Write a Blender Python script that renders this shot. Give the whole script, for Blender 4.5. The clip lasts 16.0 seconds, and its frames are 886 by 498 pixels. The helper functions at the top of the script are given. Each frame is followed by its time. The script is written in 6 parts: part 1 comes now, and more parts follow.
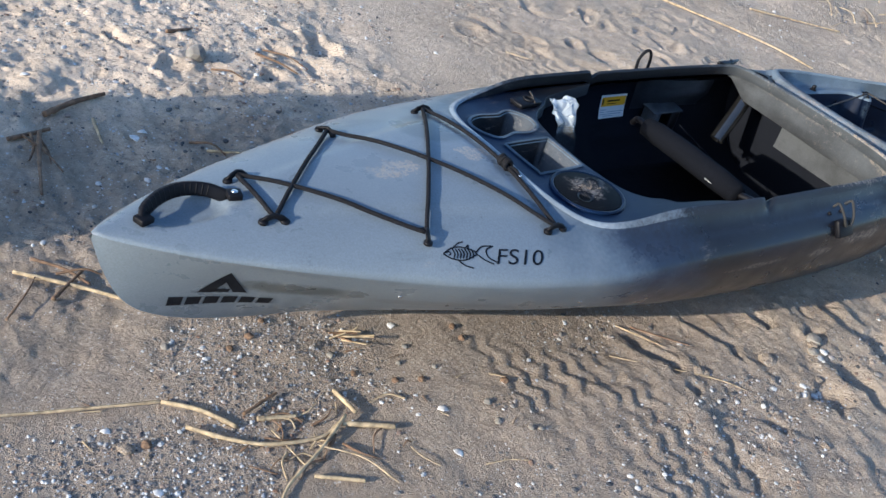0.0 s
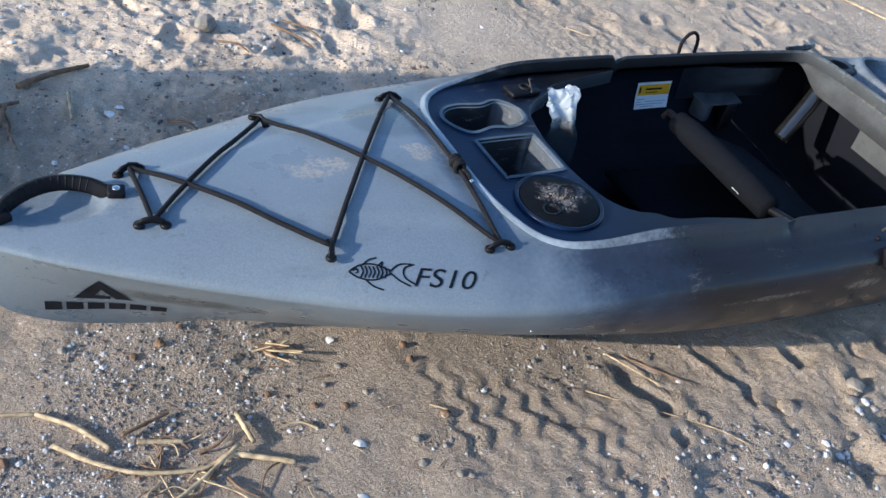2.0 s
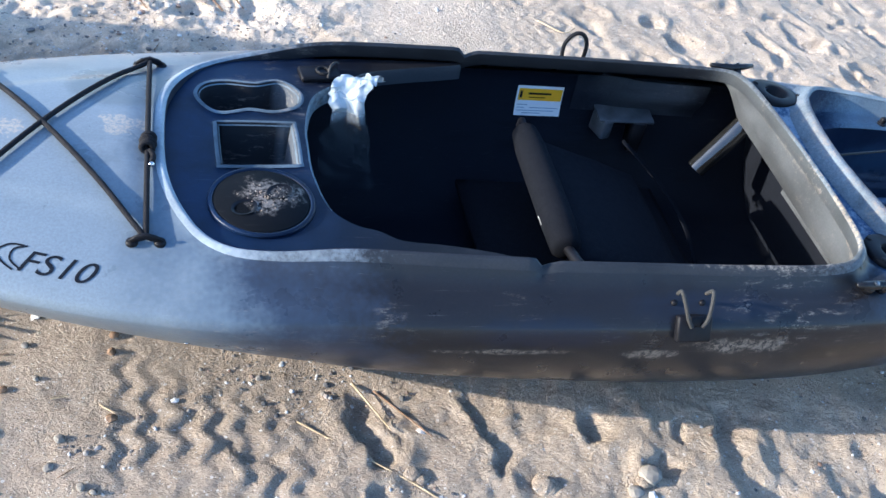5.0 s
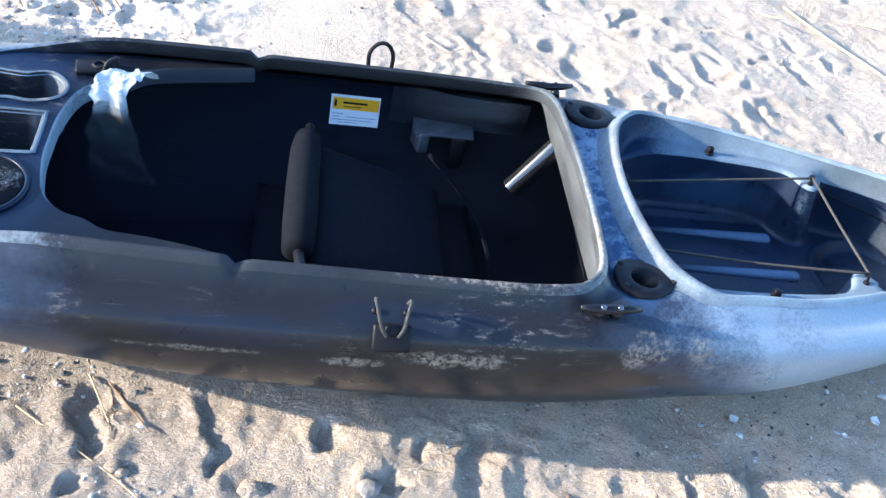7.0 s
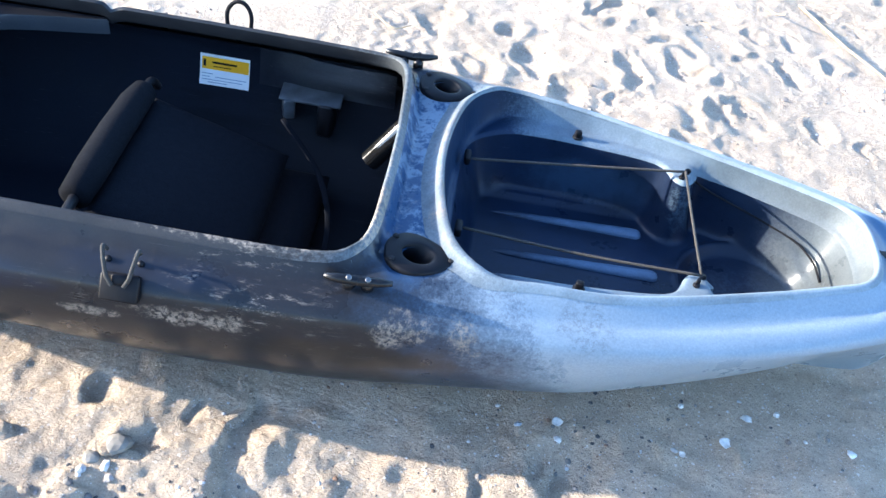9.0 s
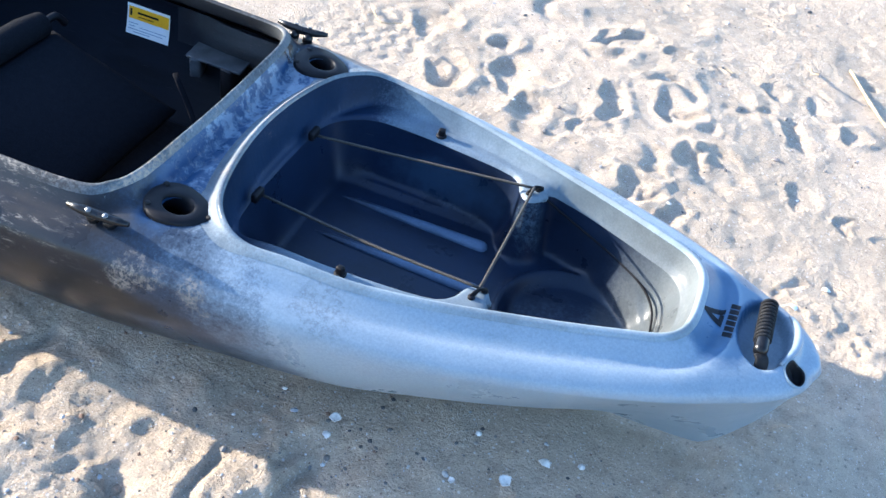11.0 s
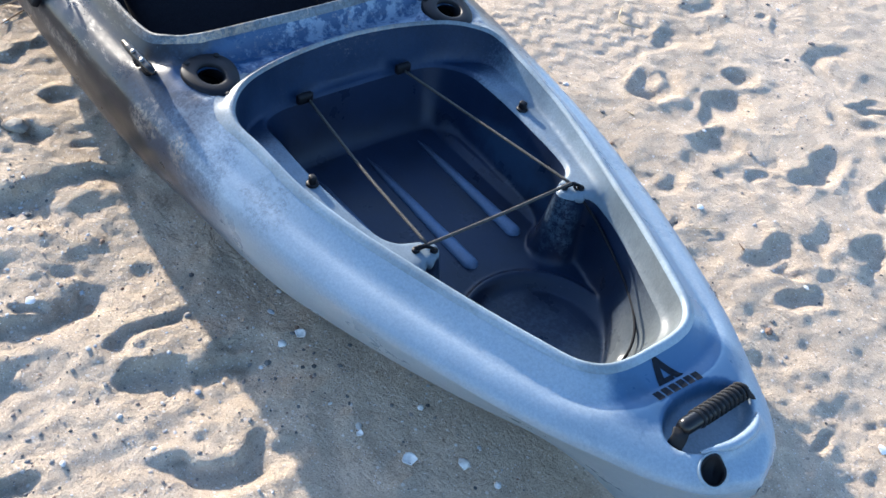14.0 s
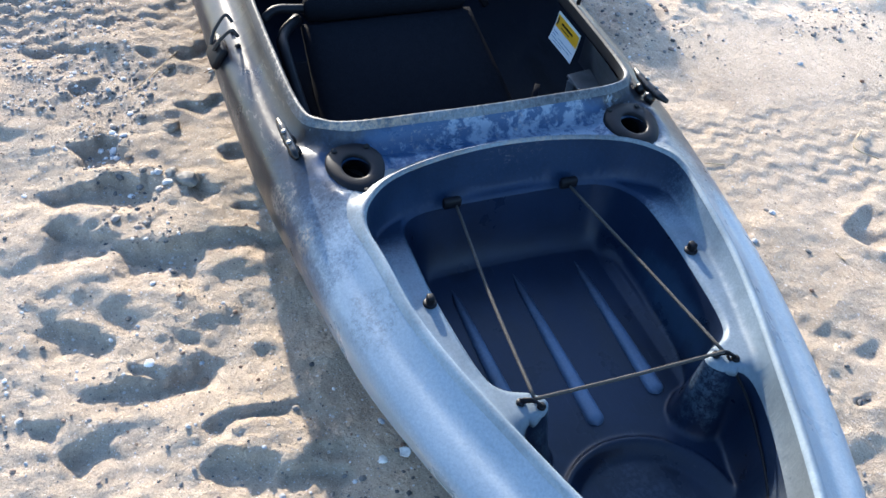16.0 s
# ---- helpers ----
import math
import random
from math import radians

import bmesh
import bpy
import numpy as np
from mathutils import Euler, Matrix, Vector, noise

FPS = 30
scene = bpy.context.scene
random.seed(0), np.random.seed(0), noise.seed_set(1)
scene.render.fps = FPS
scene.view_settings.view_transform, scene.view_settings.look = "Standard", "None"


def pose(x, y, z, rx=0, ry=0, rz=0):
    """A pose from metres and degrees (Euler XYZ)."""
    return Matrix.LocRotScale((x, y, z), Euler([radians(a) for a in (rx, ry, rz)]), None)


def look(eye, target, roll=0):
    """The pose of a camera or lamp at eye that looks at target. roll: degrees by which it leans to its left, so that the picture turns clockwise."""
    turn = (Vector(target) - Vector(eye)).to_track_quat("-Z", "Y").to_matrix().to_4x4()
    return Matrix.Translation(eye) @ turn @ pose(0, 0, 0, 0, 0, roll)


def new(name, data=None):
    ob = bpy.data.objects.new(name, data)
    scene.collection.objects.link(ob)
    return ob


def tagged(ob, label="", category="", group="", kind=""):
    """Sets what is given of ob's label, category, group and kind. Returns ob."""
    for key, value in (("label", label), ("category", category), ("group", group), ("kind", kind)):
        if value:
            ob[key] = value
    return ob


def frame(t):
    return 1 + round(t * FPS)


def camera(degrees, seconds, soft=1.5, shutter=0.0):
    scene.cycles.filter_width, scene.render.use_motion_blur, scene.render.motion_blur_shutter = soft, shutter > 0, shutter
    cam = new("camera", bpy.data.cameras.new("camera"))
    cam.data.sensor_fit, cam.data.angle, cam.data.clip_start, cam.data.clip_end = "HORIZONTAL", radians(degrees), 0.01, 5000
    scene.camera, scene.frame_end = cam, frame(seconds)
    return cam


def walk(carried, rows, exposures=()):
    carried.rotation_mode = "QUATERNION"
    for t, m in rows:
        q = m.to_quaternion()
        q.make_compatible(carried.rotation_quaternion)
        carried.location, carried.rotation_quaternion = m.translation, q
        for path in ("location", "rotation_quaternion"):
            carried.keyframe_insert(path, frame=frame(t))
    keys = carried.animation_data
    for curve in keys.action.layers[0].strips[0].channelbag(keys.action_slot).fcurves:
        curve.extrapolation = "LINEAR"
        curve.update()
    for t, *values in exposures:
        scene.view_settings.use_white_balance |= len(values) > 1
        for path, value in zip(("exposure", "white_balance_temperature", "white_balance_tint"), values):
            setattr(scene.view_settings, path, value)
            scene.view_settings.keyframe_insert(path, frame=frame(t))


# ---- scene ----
cam = camera(47.6, 16.0)
PATH = [
    (0, (-0.507, -1.238, 1.24), (0.692, -0.053, 0.164), 17.7),
    (0.5, (-0.401, -1.219, 1.234), (0.733, 0.01, 0.136), 17.5),
    (1, (-0.288, -1.189, 1.239), (0.766, 0.067, 0.094), 18.0),
    (1.5, (-0.172, -1.187, 1.243), (0.831, 0.08, 0.064), 16.3),
    (2, (-0.025, -1.23, 1.258), (0.891, 0.075, 0.05), 15.1),
    (2.5, (0.106, -1.27, 1.281), (0.961, 0.083, 0.082), 15.8),
    (3, (0.237, -1.27, 1.28), (1.047, 0.103, 0.072), 15.0),
    (3.2, (0.298, -1.263, 1.28), (1.069, 0.116, 0.055), 14.5),
    (5.3, (0.902, -1.301, 1.309), (1.414, 0.116, -0.006), 14.7),
    (5.5, (0.955, -1.3, 1.316), (1.471, 0.112, -0.003), 15.2),
    (6, (1.08, -1.31, 1.315), (1.582, 0.087, -0.026), 14.1),
    (6.5, (1.242, -1.355, 1.331), (1.652, 0.096, 0.018), 12.7),
    (7, (1.392, -1.394, 1.352), (1.743, 0.095, 0.063), 13.4),
    (7.5, (1.549, -1.379, 1.344), (1.857, 0.112, 0.047), 13.3),
    (8, (1.689, -1.354, 1.348), (1.945, 0.131, 0.034), 12.9),
    (8.5, (1.839, -1.346, 1.346), (1.994, 0.141, 0.017), 10.8),
    (9, (2.012, -1.37, 1.347), (2.049, 0.126, 0.02), 10.5),
    (9.5, (2.194, -1.368, 1.353), (2.123, 0.125, 0.023), 10.5),
    (10, (2.35, -1.324, 1.333), (2.192, 0.17, 0.013), 9.9),
    (10.2, (2.415, -1.304, 1.33), (2.208, 0.184, 0.01), 9.4),
    (12.3, (3.009, -1.066, 1.296), (2.276, 0.227, -0.042), 12.2),
    (12.5, (3.049, -1.034, 1.285), (2.232, 0.198, -0.062), 10.6),
    (13, (3.145, -0.968, 1.278), (2.185, 0.135, -0.086), 9.8),
    (13.5, (3.206, -0.905, 1.277), (2.167, 0.127, -0.084), 9.7),
    (14, (3.22, -0.844, 1.272), (2.179, 0.165, -0.105), 10.6),
    (14.5, (3.172, -0.796, 1.269), (2.081, 0.12, -0.135), 10.6),
    (15, (3.142, -0.742, 1.281), (1.966, 0.114, -0.092), 9.3),
    (15.5, (3.126, -0.658, 1.286), (1.854, 0.065, -0.078), 7.7),
    (16, (3.127, -0.602, 1.279), (1.806, 0.014, -0.091), 7.1),
]
walk(cam, [(t, look(e, g, r)) for t, e, g, r in PATH],
     exposures=[(0, 0.76, 5080, 10), (3.0, 1.05, 5020, 10), (5.5, 1.75, 4950, 10), (7.5, 2.16, 5020, 10), (9.0, 2.23, 5090, 10), (12.5, 1.79, 5150, 10), (14.0, 1.67, 5180, 10), (16.0, 1.73, 5210, 10)])

from mathutils import bvhtree, geometry

# ---- world, sun ----
SUN_EL = 16.0
world = bpy.data.worlds.new("sky")
scene.world = world
world.use_nodes = True
wn = world.node_tree.nodes
sky = wn.new("ShaderNodeTexSky")
sky.sky_type = 'NISHITA'
sky.sun_disc = False
sky.sun_elevation = radians(SUN_EL)
sky.sun_rotation = radians(-90)
wn["Background"].inputs[1].default_value = 0.15
world.node_tree.links.new(sky.outputs[0], wn["Background"].inputs[0])
sun = new("sun", bpy.data.lights.new("sun", 'SUN'))
sun.data.energy = 4.2
sun.data.angle = radians(0.55)
sun.data.color = (1.0, 0.79, 0.53)
sun.matrix_world = look((-6, 0, 6 * math.tan(radians(SUN_EL))), (0, 0, 0))


# ---- material helpers ----
def material(name):
    m = bpy.data.materials.new(name)
    m.use_nodes = True
    nt = m.node_tree
    return m, nt, nt.nodes["Principled BSDF"]


def node(nt, kind, **kw):
    n = nt.nodes.new(kind)
    for k, v in kw.items():
        n.inputs[k.replace("_", " ")].default_value = v
    return n


def ramp(nt, fac, stops):
    r = nt.nodes.new("ShaderNodeValToRGB")
    el = r.color_ramp.elements
    while len(el) < len(stops):
        el.new(0.5)
    for e, (p, c) in zip(el, stops):
        e.position, e.color = p, (*c, 1) if len(c) == 3 else c
    nt.links.new(fac, r.inputs[0])
    return r.outputs[0]


def grey(v):
    return (v, v, v)


def noise_tex(nt, scale, detail=4.0, rough=0.55, vec=None, distort=0.0):
    n = node(nt, "ShaderNodeTexNoise", Scale=scale, Detail=detail, Roughness=rough, Distortion=distort)
    if vec is None:
        vec = nt.nodes.new("ShaderNodeTexCoord").outputs["Object"]
    nt.links.new(vec, n.inputs["Vector"])
    return n.outputs["Fac"]


def mix(nt, fac, a, b, blend='MIX'):
    m = nt.nodes.new("ShaderNodeMix")
    m.data_type, m.blend_type = 'RGBA', blend
    for sock, v in ((m.inputs[0], fac), (m.inputs[6], a), (m.inputs[7], b)):
        if isinstance(v, (int, float)):
            sock.default_value = v
        elif isinstance(v, tuple):
            sock.default_value = (*v, 1)
        else:
            nt.links.new(v, sock)
    return m.outputs[2]


def calc(nt, op, a, b=0.0):
    m = nt.nodes.new("ShaderNodeMath")
    m.operation = op
    for sock, v in ((m.inputs[0], a), (m.inputs[1], b)):
        if isinstance(v, (int, float)):
            sock.default_value = v
        else:
            nt.links.new(v, sock)
    return m.outputs[0]


def bump(nt, bsdf, height, strength, dist):
    b = node(nt, "ShaderNodeBump", Strength=strength, Distance=dist)
    nt.links.new(height, b.inputs["Height"])
    nt.links.new(b.outputs[0], bsdf.inputs["Normal"])


def plain(name, color, rough=0.5, metal=0.0, vary=0.25, scale=60.0, relief=0.0, spec=0.5):
    m, nt, b = material(name)
    f = noise_tex(nt, scale, 5)
    lo = tuple(c * (1 - vary) for c in color)
    hi = tuple(min(1, c * (1 + vary)) for c in color)
    nt.links.new(ramp(nt, f, [(0.3, lo), (0.7, hi)]), b.inputs["Base Color"])
    f2 = noise_tex(nt, scale * 0.2, 3)
    nt.links.new(ramp(nt, f2, [(0.3, grey(max(0.02, rough - 0.1))), (0.7, grey(min(1, rough + 0.1)))]), b.inputs["Roughness"])
    b.inputs["Metallic"].default_value = metal
    b.inputs["Specular IOR Level"].default_value = spec
    if relief:
        bump(nt, b, f, 0.6, relief)
    return m


def sand_material():
    m, nt, b = material("sand")
    n1 = noise_tex(nt, 2.2, 4)
    n2 = noise_tex(nt, 330, 4, 0.75)
    n3 = noise_tex(nt, 26, 5, 0.65)
    col = ramp(nt, n1, [(0.3, (0.462, 0.390, 0.303)), (0.7, (0.555, 0.475, 0.377))])
    col = mix(nt, 0.6, col, ramp(nt, n2, [(0.28, (0.14, 0.13, 0.125)), (0.45, (0.46, 0.43, 0.40)), (0.6, (0.54, 0.51, 0.47)), (0.75, (0.92, 0.90, 0.88))]), 'OVERLAY')
    col = mix(nt, 0.35, col, ramp(nt, n3, [(0.35, (0.52, 0.49, 0.47)), (0.6, (1, 1, 1))]), 'MULTIPLY')
    # coarse grey grit by the bow, also painting down the shaded band beside it
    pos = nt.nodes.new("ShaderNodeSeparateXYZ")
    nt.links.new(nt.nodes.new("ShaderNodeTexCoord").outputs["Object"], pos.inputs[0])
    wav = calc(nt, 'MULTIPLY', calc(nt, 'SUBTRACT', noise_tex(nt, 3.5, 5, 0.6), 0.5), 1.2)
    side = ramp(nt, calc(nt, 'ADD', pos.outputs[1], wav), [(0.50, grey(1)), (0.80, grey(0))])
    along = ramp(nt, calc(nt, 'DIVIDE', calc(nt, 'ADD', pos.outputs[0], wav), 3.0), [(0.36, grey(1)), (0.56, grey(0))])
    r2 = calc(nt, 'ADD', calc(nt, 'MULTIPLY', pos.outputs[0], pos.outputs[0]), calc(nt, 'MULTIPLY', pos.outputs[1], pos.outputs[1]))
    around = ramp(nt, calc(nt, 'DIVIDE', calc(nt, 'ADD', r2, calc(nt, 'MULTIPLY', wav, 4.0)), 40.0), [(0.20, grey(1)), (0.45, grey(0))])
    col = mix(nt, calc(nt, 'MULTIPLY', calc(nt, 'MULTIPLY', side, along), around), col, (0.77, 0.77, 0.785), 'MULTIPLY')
    # dry: paler tint that paints sunlight on the sand beyond the boat
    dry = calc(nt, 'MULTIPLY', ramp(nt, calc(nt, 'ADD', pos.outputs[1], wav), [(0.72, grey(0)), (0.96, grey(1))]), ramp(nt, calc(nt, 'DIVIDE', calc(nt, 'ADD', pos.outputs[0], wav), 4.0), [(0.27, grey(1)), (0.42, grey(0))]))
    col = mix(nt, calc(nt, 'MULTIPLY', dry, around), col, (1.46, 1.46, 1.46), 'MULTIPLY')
    # single grains and shell crumbs
    co = nt.nodes.new("ShaderNodeTexCoord").outputs["Object"]
    for scale, dark, light in ((300, 0.10, 0.90), (130, 0.05, 0.955)):
        vo = node(nt, "ShaderNodeTexVoronoi", Scale=scale)
        nt.links.new(co, vo.inputs["Vector"])
        val = nt.nodes.new("ShaderNodeSeparateColor")
        nt.links.new(vo.outputs["Color"], val.inputs[0])
        near = ramp(nt, vo.outputs["Distance"], [(0.25, grey(1)), (0.45, grey(0))])
        col = mix(nt, calc(nt, 'MULTIPLY', near, ramp(nt, val.outputs[0], [(dark, grey(0.5)), (dark + 0.02, grey(0))])), col, (0.13, 0.115, 0.10))
        col = mix(nt, calc(nt, 'MULTIPLY', near, ramp(nt, val.outputs[0], [(light, grey(0)), (light + 0.02, grey(0.5))])), col, (0.80, 0.78, 0.75))
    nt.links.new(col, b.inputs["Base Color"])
    b.inputs["Roughness"].default_value = 0.95
    b.inputs["Specular IOR Level"].default_value = 0.15
    h = calc(nt, 'ADD', calc(nt, 'MULTIPLY', n2, 0.5), calc(nt, 'MULTIPLY', noise_tex(nt, 95, 5, 0.7), 0.9))
    h = calc(nt, 'ADD', h, calc(nt, 'MULTIPLY', calc(nt, 'ABSOLUTE', calc(nt, 'SUBTRACT', noise_tex(nt, 34, 3, 0.6, None, 0.6), 0.5)), -1.1))
    bump(nt, b, h, 1.0, 0.0074)
    return m


def plastic(name, bands, scuff=0.75, rough=(0.20, 0.36), wob_size=0.42, spec=0.5, fine_wob=0.30, patches=(), blobs=(), clouds=0.35, scratches=0.05, smears=0.75, lean=0.0):
    """Roto-moulded marbled plastic. bands: (x along the boat, colour)."""
    m, nt, b = material(name)
    co = nt.nodes.new("ShaderNodeTexCoord").outputs["Object"]
    sep = nt.nodes.new("ShaderNodeSeparateXYZ")
    nt.links.new(co, sep.inputs[0])
    wob = calc(nt, 'MULTIPLY', calc(nt, 'SUBTRACT', noise_tex(nt, 5.0, 6, 0.65, co), 0.5), wob_size)
    wob = calc(nt, 'ADD', wob, calc(nt, 'MULTIPLY', calc(nt, 'SUBTRACT', noise_tex(nt, 130, 4, 0.75, co), 0.5), fine_wob))
    slant = calc(nt, 'MULTIPLY', calc(nt, 'SUBTRACT', sep.outputs[2], 0.25), lean)
    x = calc(nt, 'DIVIDE', calc(nt, 'ADD', calc(nt, 'ADD', sep.outputs[0], slant), wob), 3.0)
    base = ramp(nt, x, [(p / 3.0, c) for p, c in bands])
    sp = noise_tex(nt, 260, 3, 0.7, co)
    base = mix(nt, 0.20, base, ramp(nt, sp, [(0.35, grey(0.25)), (0.65, grey(0.75))]), 'OVERLAY')
    # blotches of other resin, dried sand, painted shade and sky sheen: centre, half sizes, colour, strength, speckle
    top = ramp(nt, sep.outputs[2], [(0.262, grey(0)), (0.275, grey(1))])
    for cx, cy, rx, ry, colour, strength, speckle in patches:
        dx = calc(nt, 'DIVIDE', calc(nt, 'SUBTRACT', sep.outputs[0], cx), rx)
        dy = calc(nt, 'DIVIDE', calc(nt, 'SUBTRACT', sep.outputs[1], cy), ry)
        dd = calc(nt, 'ADD', calc(nt, 'MULTIPLY', dx, dx), calc(nt, 'MULTIPLY', dy, dy))
        dd = calc(nt, 'ADD', dd, calc(nt, 'MULTIPLY', calc(nt, 'SUBTRACT', noise_tex(nt, 26 if speckle else 12, 6, 0.7, co), 0.5), 7.0 if speckle else 0.9))
        mk = calc(nt, 'MULTIPLY', ramp(nt, dd, [(0.6, grey(strength)), (0.95, grey(0))]), top)
        if speckle:
            mk = calc(nt, 'MULTIPLY', mk, ramp(nt, noise_tex(nt, 170 if speckle == 1 else 34, 6, 0.75, co), [(0.42, grey(0)), (0.55, grey(1))]))
        base = mix(nt, mk, base, colour)
    for cx, cy, cz, rx, ry, rz, colour, strength, speckle in blobs:
        parts_ = []
        for k, (c0, r0) in enumerate(((cx, rx), (cy, ry), (cz, rz))):
            q = calc(nt, 'DIVIDE', calc(nt, 'SUBTRACT', sep.outputs[k], c0), r0)
            parts_.append(calc(nt, 'MULTIPLY', q, q))
        dd = calc(nt, 'ADD', calc(nt, 'ADD', parts_[0], parts_[1]), parts_[2])
        dd = calc(nt, 'ADD', dd, calc(nt, 'MULTIPLY', calc(nt, 'SUBTRACT', noise_tex(nt, 22, 6, 0.7, co), 0.5), 5.0 if speckle else 2.0))
        mk = ramp(nt, dd, [(0.3, grey(strength)), (1.0, grey(0))])
        if speckle:
            mk = calc(nt, 'MULTIPLY', mk, ramp(nt, noise_tex(nt, 120, 6, 0.8, co), [(0.44, grey(0)), (0.56, grey(1))]))
        base = mix(nt, mk, base, colour)
    # pigment clouds in the moulding
    cl = ramp(nt, noise_tex(nt, 7, 6, 0.6, co), [(0.38, grey(0.5)), (0.56, grey(1.0))])
    base = mix(nt, clouds, base, cl, 'MULTIPLY')
    # dark green smears drawn out along the boat
    smear = nt.nodes.new("ShaderNodeMapping")
    smear.inputs["Scale"].default_value = (2.2, 5, 13)
    nt.links.new(co, smear.inputs[0])
    sm = ramp(nt, noise_tex(nt, 1.6, 5, 0.6, smear.outputs[0]), [(0.58, grey(0)), (0.70, grey(1))])
    base = mix(nt, calc(nt, 'MULTIPLY', sm, smears), base, (0.46, 0.50, 0.50), 'MULTIPLY')
    # dried sand rubbed on
    sc = nt.nodes.new("ShaderNodeMapping")
    sc.inputs["Scale"].default_value = (4, 13, 16)
    nt.links.new(co, sc.inputs[0])
    big = ramp(nt, noise_tex(nt, 1.7, 4, 0.6, co), [(0.60, grey(0)), (0.70, grey(1))])
    fine = ramp(nt, noise_tex(nt, 5.0, 9, 0.85, sc.outputs[0]), [(0.55, grey(0)), (0.62, grey(1))])
    scf = calc(nt, 'MULTIPLY', calc(nt, 'MULTIPLY', big, fine), scuff)
    base = mix(nt, scf, base, (0.34, 0.30, 0.255))
    # pale fine scratches
    sr = nt.nodes.new("ShaderNodeMapping")
    sr.inputs["Scale"].default_value = (3, 60, 160)
    nt.links.new(co, sr.inputs[0])
    scr = ramp(nt, noise_tex(nt, 4.0, 4, 0.6, sr.outputs[0]), [(0.66, grey(0)), (0.72, grey(1))])
    base = mix(nt, calc(nt, 'MULTIPLY', scr, scratches), base, (0.55, 0.56, 0.57))
    nt.links.new(base, b.inputs["Base Color"])
    rg = ramp(nt, noise_tex(nt, 14, 5, 0.6, co), [(0.3, grey(rough[0])), (0.7, grey(rough[1]))])
    nt.links.new(mix(nt, scf, rg, grey(0.9)), b.inputs["Roughness"])
    b.inputs["Specular IOR Level"].default_value = spec
    hb = calc(nt, 'ADD', noise_tex(nt, 420, 3, 0.6, co), calc(nt, 'MULTIPLY', scf, 1.5))
    bump(nt, b, hb, 0.09, 0.0012)
    return m


TAN = (0.25, 0.215, 0.175)
PALE, CHAR = (0.235, 0.285, 0.335), (0.0125, 0.0125, 0.0150)
BOW = (0.178, 0.212, 0.246)
SAND = sand_material()
# deck patches: stern scoop's shade painted blue, cross-deck navy deepened by sky sheen
HULL = plastic("hull_plastic", [(0.0, BOW), (0.79, BOW), (0.90, (0.10, 0.13, 0.17)), (1.00, (0.030, 0.042, 0.070)), (1.12, CHAR), (1.96, CHAR), (2.07, (0.030, 0.042, 0.066)), (2.16, (0.13, 0.165, 0.21)), (2.22, PALE), (3.0, PALE)], patches=[(2.884, 0.0, 0.046, 0.078, (0.050, 0.085, 0.145), 0.85, 0), (2.815, 0.01, 0.075, 0.125, (0.045, 0.095, 0.18), 0.95, 0), (1.99, 0.0, 0.075, 0.33, (0.026, 0.062, 0.14), 0.9, 0), (1.99, 0.05, 0.06, 0.2, (0.34, 0.40, 0.46), 0.5, 2), (0.555, 0.0, 0.045, 0.03, (0.42, 0.36, 0.28), 0.65, 1),
                (0.745, 0.0, 0.03, 0.03, (0.42, 0.36, 0.28), 0.65, 1), (0.74, 0.13, 0.09, 0.09, (0.10, 0.12, 0.135), 0.6, 0), (1.02, 0.33, 0.10, 0.05, (0.07, 0.09, 0.13), 0.5, 0)],
               blobs=[(1.69, -0.36, 0.243, 0.10, 0.06, 0.020, TAN, 0.9, 1), (2.00, -0.34, 0.265, 0.045, 0.06, 0.035, TAN, 0.85, 1), (2.09, -0.33, 0.255, 0.028, 0.06, 0.04, TAN, 0.8, 1),
                      (1.54, -0.36, 0.225, 0.05, 0.06, 0.012, TAN, 0.8, 1), (1.30, -0.36, 0.232, 0.10, 0.06, 0.007, TAN, 0.7, 1), (1.78, -0.30, 0.345, 0.10, 0.014, 0.014, TAN, 0.9, 1),
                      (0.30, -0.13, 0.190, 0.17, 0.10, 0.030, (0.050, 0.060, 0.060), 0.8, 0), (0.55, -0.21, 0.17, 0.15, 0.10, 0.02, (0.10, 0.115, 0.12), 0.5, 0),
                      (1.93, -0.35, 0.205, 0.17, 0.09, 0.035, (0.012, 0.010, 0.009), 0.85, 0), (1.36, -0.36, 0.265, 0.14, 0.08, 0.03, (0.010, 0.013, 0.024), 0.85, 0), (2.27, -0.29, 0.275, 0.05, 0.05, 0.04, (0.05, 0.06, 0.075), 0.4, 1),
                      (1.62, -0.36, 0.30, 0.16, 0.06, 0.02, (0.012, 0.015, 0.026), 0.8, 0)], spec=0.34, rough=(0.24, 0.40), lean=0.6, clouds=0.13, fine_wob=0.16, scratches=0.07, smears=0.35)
DASHM = plastic("dashboard_plastic", [(0.0, (0.020, 0.042, 0.100)), (0.84, (0.008, 0.020, 0.056)), (0.95, (0.005, 0.0135, 0.040)), (1.2, CHAR), (3.0, CHAR)], 0.35, (0.28, 0.45), 0.3, 0.20, 0.1, clouds=0.9)
WALLM = plastic("inner_rim_plastic", [(0.0, (0.018, 0.028, 0.052)), (1.2, CHAR), (1.84, CHAR), (1.90, (0.05, 0.055, 0.06)), (3.0, (0.05, 0.055, 0.06))], 0.5, (0.4, 0.6), 0.05, 0.4, 0.05)
